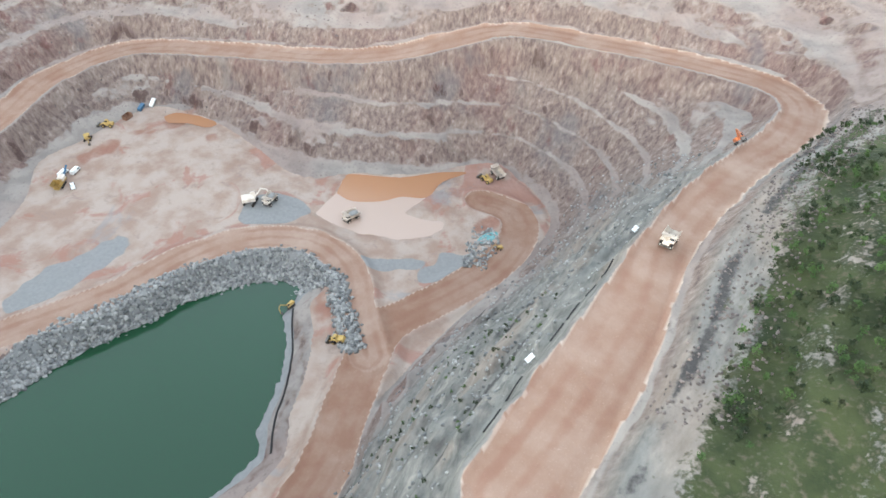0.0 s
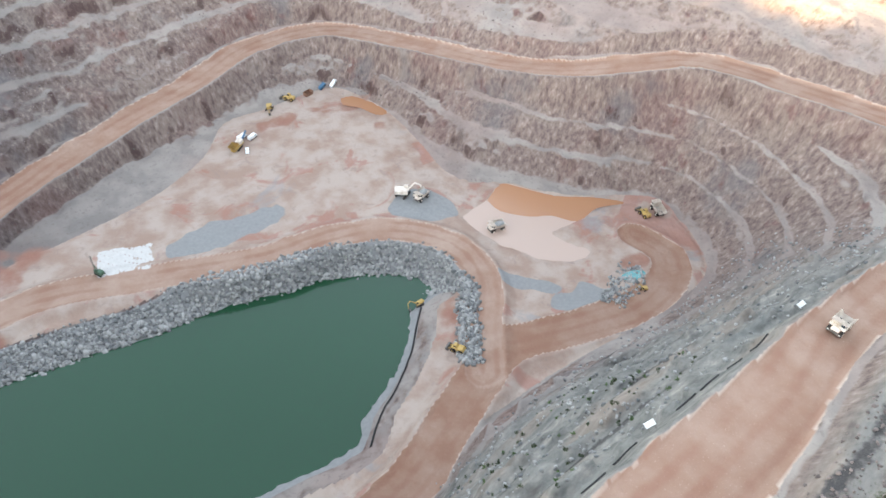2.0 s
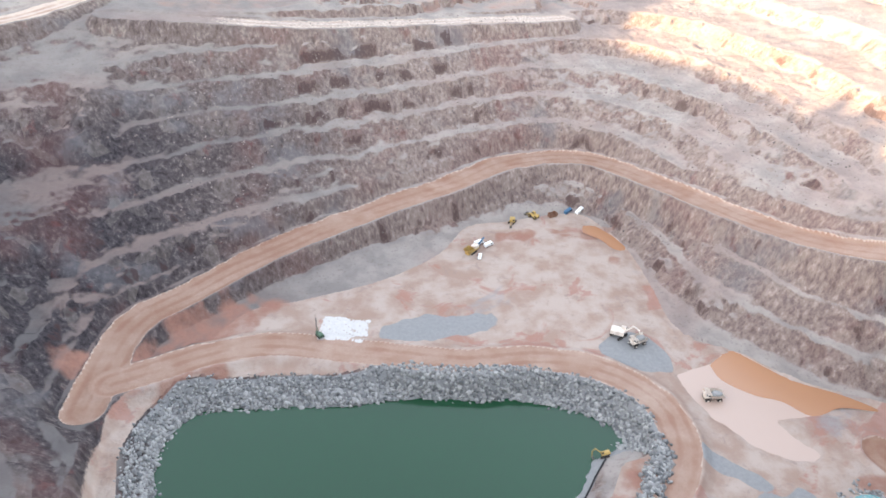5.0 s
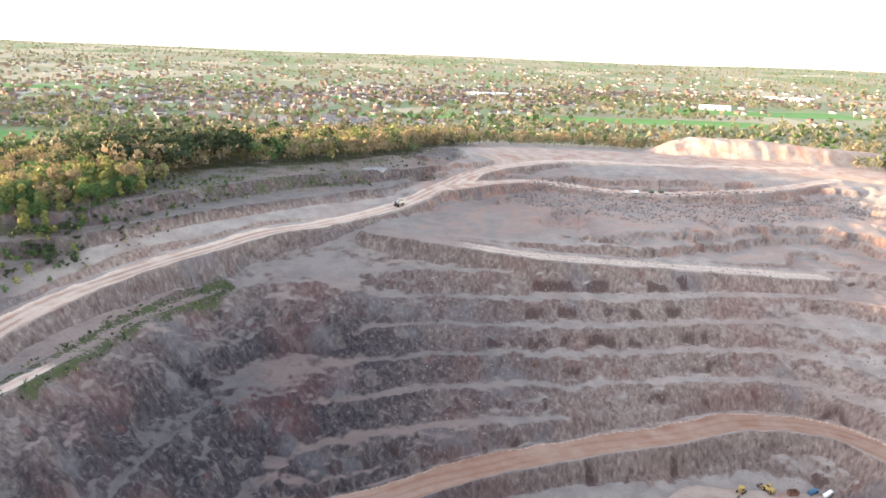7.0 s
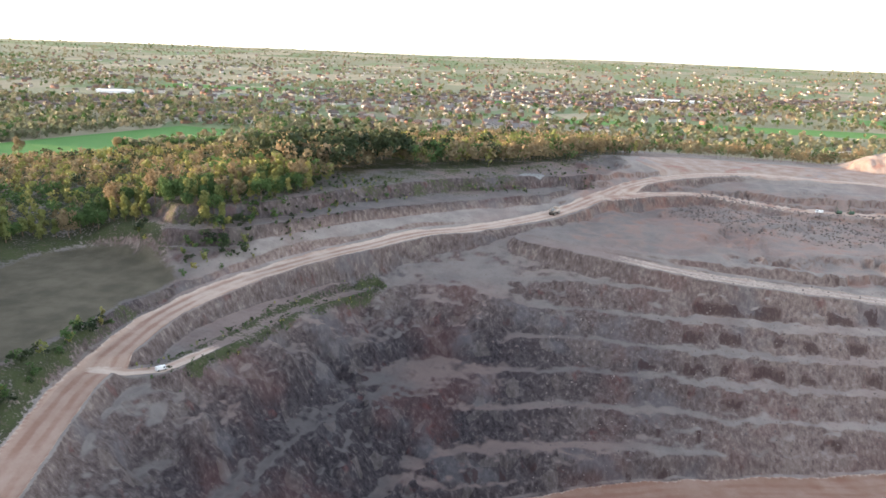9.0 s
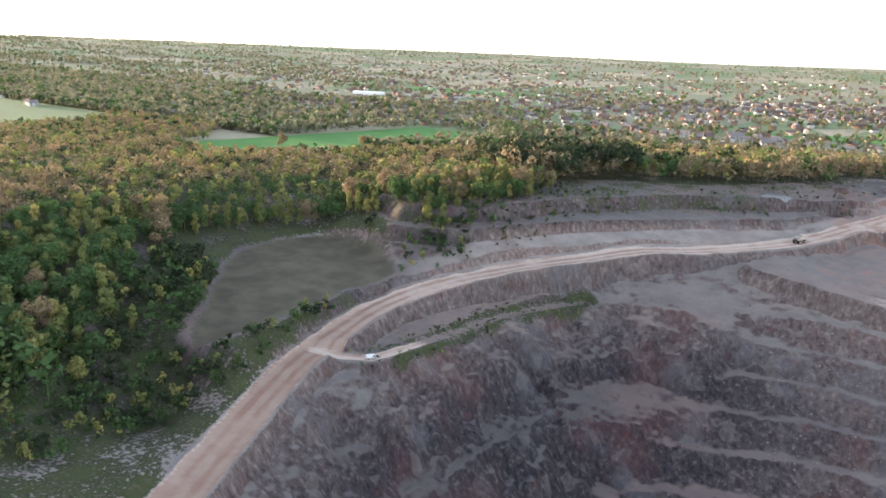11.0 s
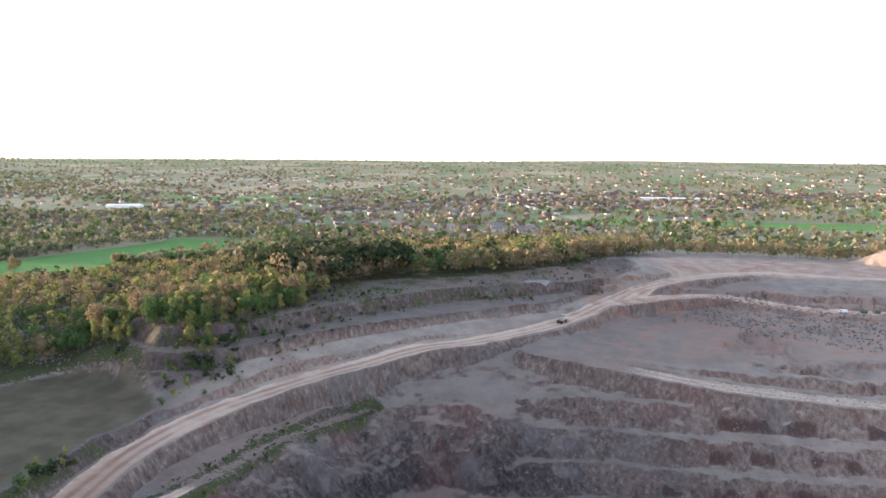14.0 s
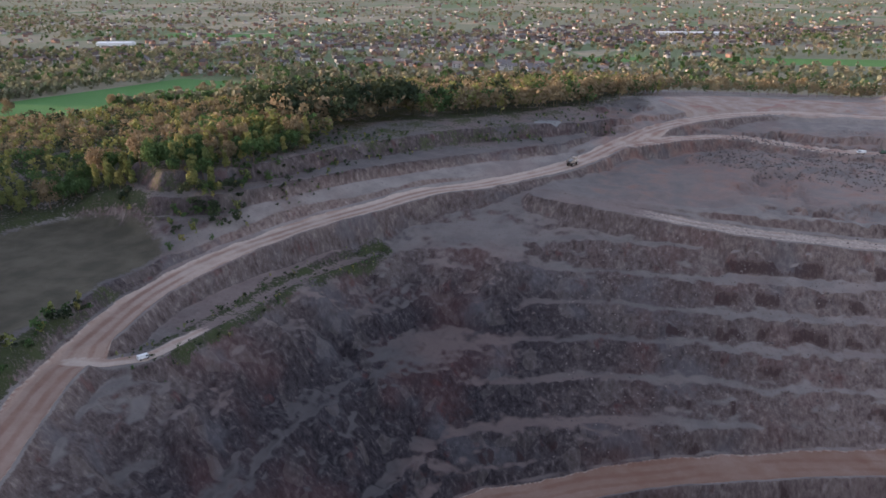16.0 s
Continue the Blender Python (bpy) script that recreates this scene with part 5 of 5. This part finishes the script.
dump_truck(on_ground(-30, 452, 62) @ Matrix.Scale(0.85, 4), "dump truck raising dust on the rim road", True)
wheel_loader(on_ground(222, 107, 75), "yellow wheel loader parked beside a dump truck")
excavator(on_ground(149, 187, 20), CREAM, "large dusty white excavator on a dark rock pile", -60, 0.9, 1.5)
excavator(on_ground(143, 284, 40), YELLOW, "yellow excavator below the quarry face", 200)
excavator(on_ground(113, 135.5, 150), YELLOW, "small yellow excavator on the spit in the lake", 20, 0.9, 0.8)
excavator(on_ground(182, 80, 20), YELLOW, "small yellow excavator on blue-grey rubble", 120, 0.8, 0.6)
excavator(on_ground(195, 6, 170), ORANGE, "orange excavator parked beside the ramp bend", 30, 0.8, 1.0)
wheel_loader(on_ground(156, 286, 120), "yellow loader parked below the quarry face")
wheel_loader(on_ground(104, 106, 100), "yellow machine on the rock bank by the lake road")
crusher(on_ground(112, 264, 30), "yellow mobile crusher with a blue conveyor on the pit floor")
drill_rig(on_ground(27, 222.5, 110), "dark drill rig with a raised mast on white drilled ground")
drill_rig(on_ground(160, 536, 180), "drill rig with a mast on the upper terrace")
drill_rig(on_ground(168, 537, 180), "drill rig with a mast on the upper terrace")
vehicle(on_ground(118, 270, 10), WHITE, "white van parked beside the crusher", True)
vehicle(on_ground(122, 267, 15), WHITE, "white van parked beside the crusher", True)
vehicle(on_ground(114, 259, 60), WHITE, "white pickup parked on pale dust")
vehicle(on_ground(147, 534, 170), WHITE, "white van beside the drill rigs", True)
vehicle(on_ground(177, 285, 20), BLUE, "blue van below the quarry face", True)
vehicle(on_ground(183, 283, 15), WHITE, "white van below the quarry face", True)
vehicle(on_ground(-153.5, 215, 60) @ Matrix.Scale(0.8, 4), WHITE, "white van parked on the grassy berm track", True)
skip(on_ground(167, 284, 10), RUST, "brown steel skip below the quarry face")

# discharge hose along the spit, and drain pipes laid at the ramp's edge
def pipe(name, curve, radius, material, label, category):
    """A round pipe that lies along the ground."""
    c = resample(curve, 2.0)
    cu = bpy.data.curves.new(name, "CURVE")
    cu.dimensions, cu.bevel_depth, cu.bevel_resolution = "3D", radius, 2
    sp = cu.splines.new("POLY")
    sp.points.add(len(c) - 1)
    for q, w in zip(c, sp.points):
        w.co = (q[0], q[1], max(height(q[0], q[1]), WATER_Z) + radius * 0.8, 1)
    cu.materials.append(material)
    return tagged(new(name, cu), label, category)


pipe("discharge_hose", [(112, 134), (104, 128), (95, 120.5), (82, 112.5), (68, 106), (58, 99)], 0.35, BLACK, "long black pump hose along the lake spit", "hose")
for k, (x, y) in enumerate(((48, 25.6), (58, 25.5), (78, 24.3), (86, 23.6), (95, 22.6), (104, 21.8))):
    tagged(pipe("drain_pipe", [(x, y), (x + 6.5, y - 0.4)], 0.28, BLACK, "dark pipe laid along the edge of the haul ramp", "pipe"), group="pipes at the ramp edge")


def sign_board(m, label):
    t = thing("sign_board", label, "sign", "", m)
    bm = bmesh.new()
    for y in (-0.7, 0.7):
        tube(bm, (0, y, -0.2), (0, y, 1.2), 0.06, 0.06, 6)
    part("post", bm, STEEL, t)
    simple(t, "board", WHITE, (-0.06, 0.06, -1.1, 1.1, 0.9, 2.1), bevel=0.02)
    return t


sign_board(on_ground(70, 24.6, 200), "blank white board beside the haul ramp")
sign_board(on_ground(127.5, 19.5, 230), "blank white board at the ramp edge")
bm = bmesh.new()
bmesh.ops.create_circle(bm, cap_ends=True, segments=24, radius=1)
for v in bm.verts:
    k = 1 + 0.35 * noise.noise(v.co * 2.3)
    v.co = Vector((v.co.x * 5.5 * k, v.co.y * 2.6 * k, 0))
me = bpy.data.meshes.new("puddle")
bm.to_mesh(me)
bm.free()
me.materials.append(TARP)
ob = new("puddle", me)
ob.matrix_basis = pose(185, 87, height(185, 87) + 0.45, 0, 0, -20)
tagged(ob, "small turquoise puddle on the pit floor", "puddle", kind="structure")

# ------------------------------------------------------------ buildings out on the plain
BRICK = plain_mat("red_brick_wall", srgb(146, 116, 102), srgb(128, 102, 90), 0.4, 0.9)
RENDER_WHITE = plain_mat("white_rendered_wall", srgb(200, 194, 186), srgb(172, 166, 158), 0.3, 0.9)
TILE_RED = plain_mat("red_roof_tiles", srgb(104, 92, 86), srgb(92, 82, 77), 0.5, 0.9)
TILE_GREY = plain_mat("grey_roof_slates", srgb(112, 108, 108), srgb(134, 128, 124), 0.5, 0.8)


def house_master(wide, deep, tall, wall, roof, label):
    t = thing("house", label, "house", "village houses")
    simple(t, "wall", wall, (-wide / 2, wide / 2, -deep / 2, deep / 2, -1.5, tall), bevel=0.03)
    bm = bmesh.new()
    w, d, h = wide / 2 + 0.4, deep / 2 + 0.5, deep * 0.42
    v = [bm.verts.new(q) for q in ((-w, -d, tall - 0.1), (w, -d, tall - 0.1), (w, d, tall - 0.1), (-w, d, tall - 0.1), (-w, 0, tall + h), (w, 0, tall + h))]
    for f in ((3, 2, 1, 0), (0, 1, 5, 4), (2, 3, 4, 5), (1, 2, 5), (3, 0, 4)):
        bm.faces.new([v[i] for i in f])
    r = part("roof", bm, roof, t)
    simple(r, "chimney", BRICK, (wide * 0.3, wide * 0.3 + 0.9, -0.4, 0.4, tall + h - 1.0, tall + h + 1.2), bevel=0.02)
    for x in (-wide * 0.28, wide * 0.28):
        for z in (0.9, 3.4):
            simple(t, "window", GLASS, (x - 0.7, x + 0.7, -deep / 2 - 0.06, -deep / 2 + 0.1, z, z + 1.2), bevel=0.02)
    return t


HOUSES = [house_master(10, 8, 5.2, BRICK, TILE_RED, "red brick village house with a tiled roof"), house_master(12, 8, 5.0, RENDER_WHITE, TILE_GREY, "white rendered village house with a slate roof"),
          house_master(16, 8, 5.4, BRICK, TILE_GREY, "pair of brick houses under one slate roof"), house_master(11, 9, 4.6, RENDER_WHITE, TILE_RED, "white rendered house with a red tiled roof")]
VILLAGE = [(-150, 985, 70, 28, 34), (-880, 640, 160, 60, 40), (-640, 960, 190, 80, 62), (-420, 1330, 230, 100, 74), (-120, 1520, 140, 60, 40), (60, 1750, 190, 80, 36), (420, 1900, 160, 60, 14)]
used = set()
for ox, oy, sx, sy, count in VILLAGE:
    for _ in range(count):
        x, y = random.gauss(ox, sx), random.gauss(oy, sy)
        k = random.randrange(4)
        m = Matrix.Translation((x, y, height(x, y))) @ Matrix.Rotation(radians(random.choice((0, 20, 90, 110)) + random.uniform(-8, 8)), 4, "Z")
        if k in used:
            copy_thing(HOUSES[k], m)
        else:
            used.add(k)
            HOUSES[k].matrix_basis = m


def far_houses(count):
    """Roofs and walls of the towns too far off to tell apart."""
    shapes = {"wall": ([], [], RENDER_WHITE), "brick_wall": ([], [], BRICK), "roof": ([], [], TILE_RED)}
    for _ in range(count):
        ox, oy, sx, sy, _n = random.choice(VILLAGE[2:] + [(-1300, 1500, 350, 160, 0), (-1600, 2200, 500, 260, 0), (-500, 2300, 600, 260, 0), (700, 2300, 600, 300, 0), (1300, 1700, 300, 200, 0), (200, 3000, 900, 300, 0)])
        x, y = random.gauss(ox, sx * 1.5), random.gauss(oy, sy * 1.6)
        if y < 800:
            continue
        z, a, w, d, h = height(x, y), random.uniform(0, 3.14), random.uniform(3.5, 7.5), random.uniform(3, 4.2), random.uniform(3.5, 5.5)
        c, s = math.cos(a), math.sin(a)
        spin = lambda p: (x + p[0] * c - p[1] * s, y + p[0] * s + p[1] * c, z + p[2])
        vs, fs, _m = shapes[random.choice(("wall", "brick_wall"))]
        b = len(vs)
        vs += [spin(p) for p in ((-w, -d, -2), (w, -d, -2), (w, d, -2), (-w, d, -2), (-w, -d, h), (w, -d, h), (w, d, h), (-w, d, h))]
        fs += [(b, b + 1, b + 5, b + 4), (b + 1, b + 2, b + 6, b + 5), (b + 2, b + 3, b + 7, b + 6), (b + 3, b, b + 4, b + 7)]
        vs, fs, _m = shapes["roof"]
        b = len(vs)
        vs += [spin(p) for p in ((-w - 0.3, -d - 0.4, h - 0.1), (w + 0.3, -d - 0.4, h - 0.1), (w + 0.3, d + 0.4, h - 0.1), (-w - 0.3, d + 0.4, h - 0.1), (-w, 0, h + 3.4), (w, 0, h + 3.4))]
        fs += [(b, b + 1, b + 5, b + 4), (b + 2, b + 3, b + 4, b + 5)]
    for key, (vs, fs, mat) in shapes.items():
        tagged(new("distant_house_" + key + "s", mesh_of("distant_houses", vs, fs, mat)), "pale walls and red roofs of distant towns", "houses", kind="stuff")


far_houses(2400)


def shed(x, y, turn, long, deep, tall, label):
    t = thing("industrial_shed", label, "shed", "", Matrix.Translation((x, y, height(x, y) - 0.5)) @ Matrix.Rotation(radians(turn), 4, "Z"))
    simple(t, "wall", WHITE, (-long / 2, long / 2, -deep / 2, deep / 2, 0, tall), bevel=0.05)
    bm = bmesh.new()
    w, d = long / 2 + 0.5, deep / 2 + 0.5
    v = [bm.verts.new(q) for q in ((-w, -d, tall), (w, -d, tall), (w, d, tall), (-w, d, tall), (-w, 0, tall + 2.2), (w, 0, tall + 2.2))]
    for f in ((3, 2, 1, 0), (0, 1, 5, 4), (2, 3, 4, 5), (1, 2, 5), (3, 0, 4)):
        bm.faces.new([v[i] for i in f])
    part("roof", bm, WHITE, t)
    for k in range(3):
        x0 = -long / 2 + long * (k + 0.5) / 3
        simple(t, "roller_door", STEEL, (x0 - 2.5, x0 + 2.5, -deep / 2 - 0.08, -deep / 2 + 0.1, 0, 4.2), bevel=0.03)
    return t


shed(672, 628, -35, 52, 20, 7, "long white industrial shed on the bare plateau")
for x, y, turn, long in ((150, 1700, 5, 110), (70, 1690, 5, 60), (900, 1900, -20, 120), (560, 1500, -10, 60), (-900, 1150, 20, 60)):
    shed(x, y, turn, long, 26, 8, "white warehouse at the edge of the town")


def pylon(x, y):
    t = thing("electricity_pylon", "grey lattice electricity pylon standing on the plain", "pylon", "pylons", Matrix.Translation((x, y, height(x, y))))
    bm = bmesh.new()
    for sx, sy in ((-1, -1), (1, -1), (1, 1), (-1, 1)):
        tube(bm, (sx * 3.4, sy * 3.4, -0.5), (sx * 0.7, sy * 0.7, 38), 0.2, 0.14, 4)
    for k in range(8):
        z0, z1 = k * 4.7, k * 4.7 + 4.7
        a, b = 3.4 - 2.7 * z0 / 38, 3.4 - 2.7 * z1 / 38
        for (ux, uy), (wx, wy) in (((-1, -1), (1, -1)), ((1, -1), (1, 1)), ((1, 1), (-1, 1)), ((-1, 1), (-1, -1))):
            tube(bm, (ux * a, uy * a, z0), (wx * b, wy * b, z1), 0.1, 0.1, 4)
    part("tower", bm, STEEL, t)
    for z in (24, 30, 36):
        bm = bmesh.new()
        tube(bm, (-6, 0, z), (6, 0, z), 0.22, 0.22, 4)
        part("cross_arm", bm, STEEL, t)


for x, y in ((40, 1180), (-330, 1240), (-140, 1900)):
    pylon(x, y)
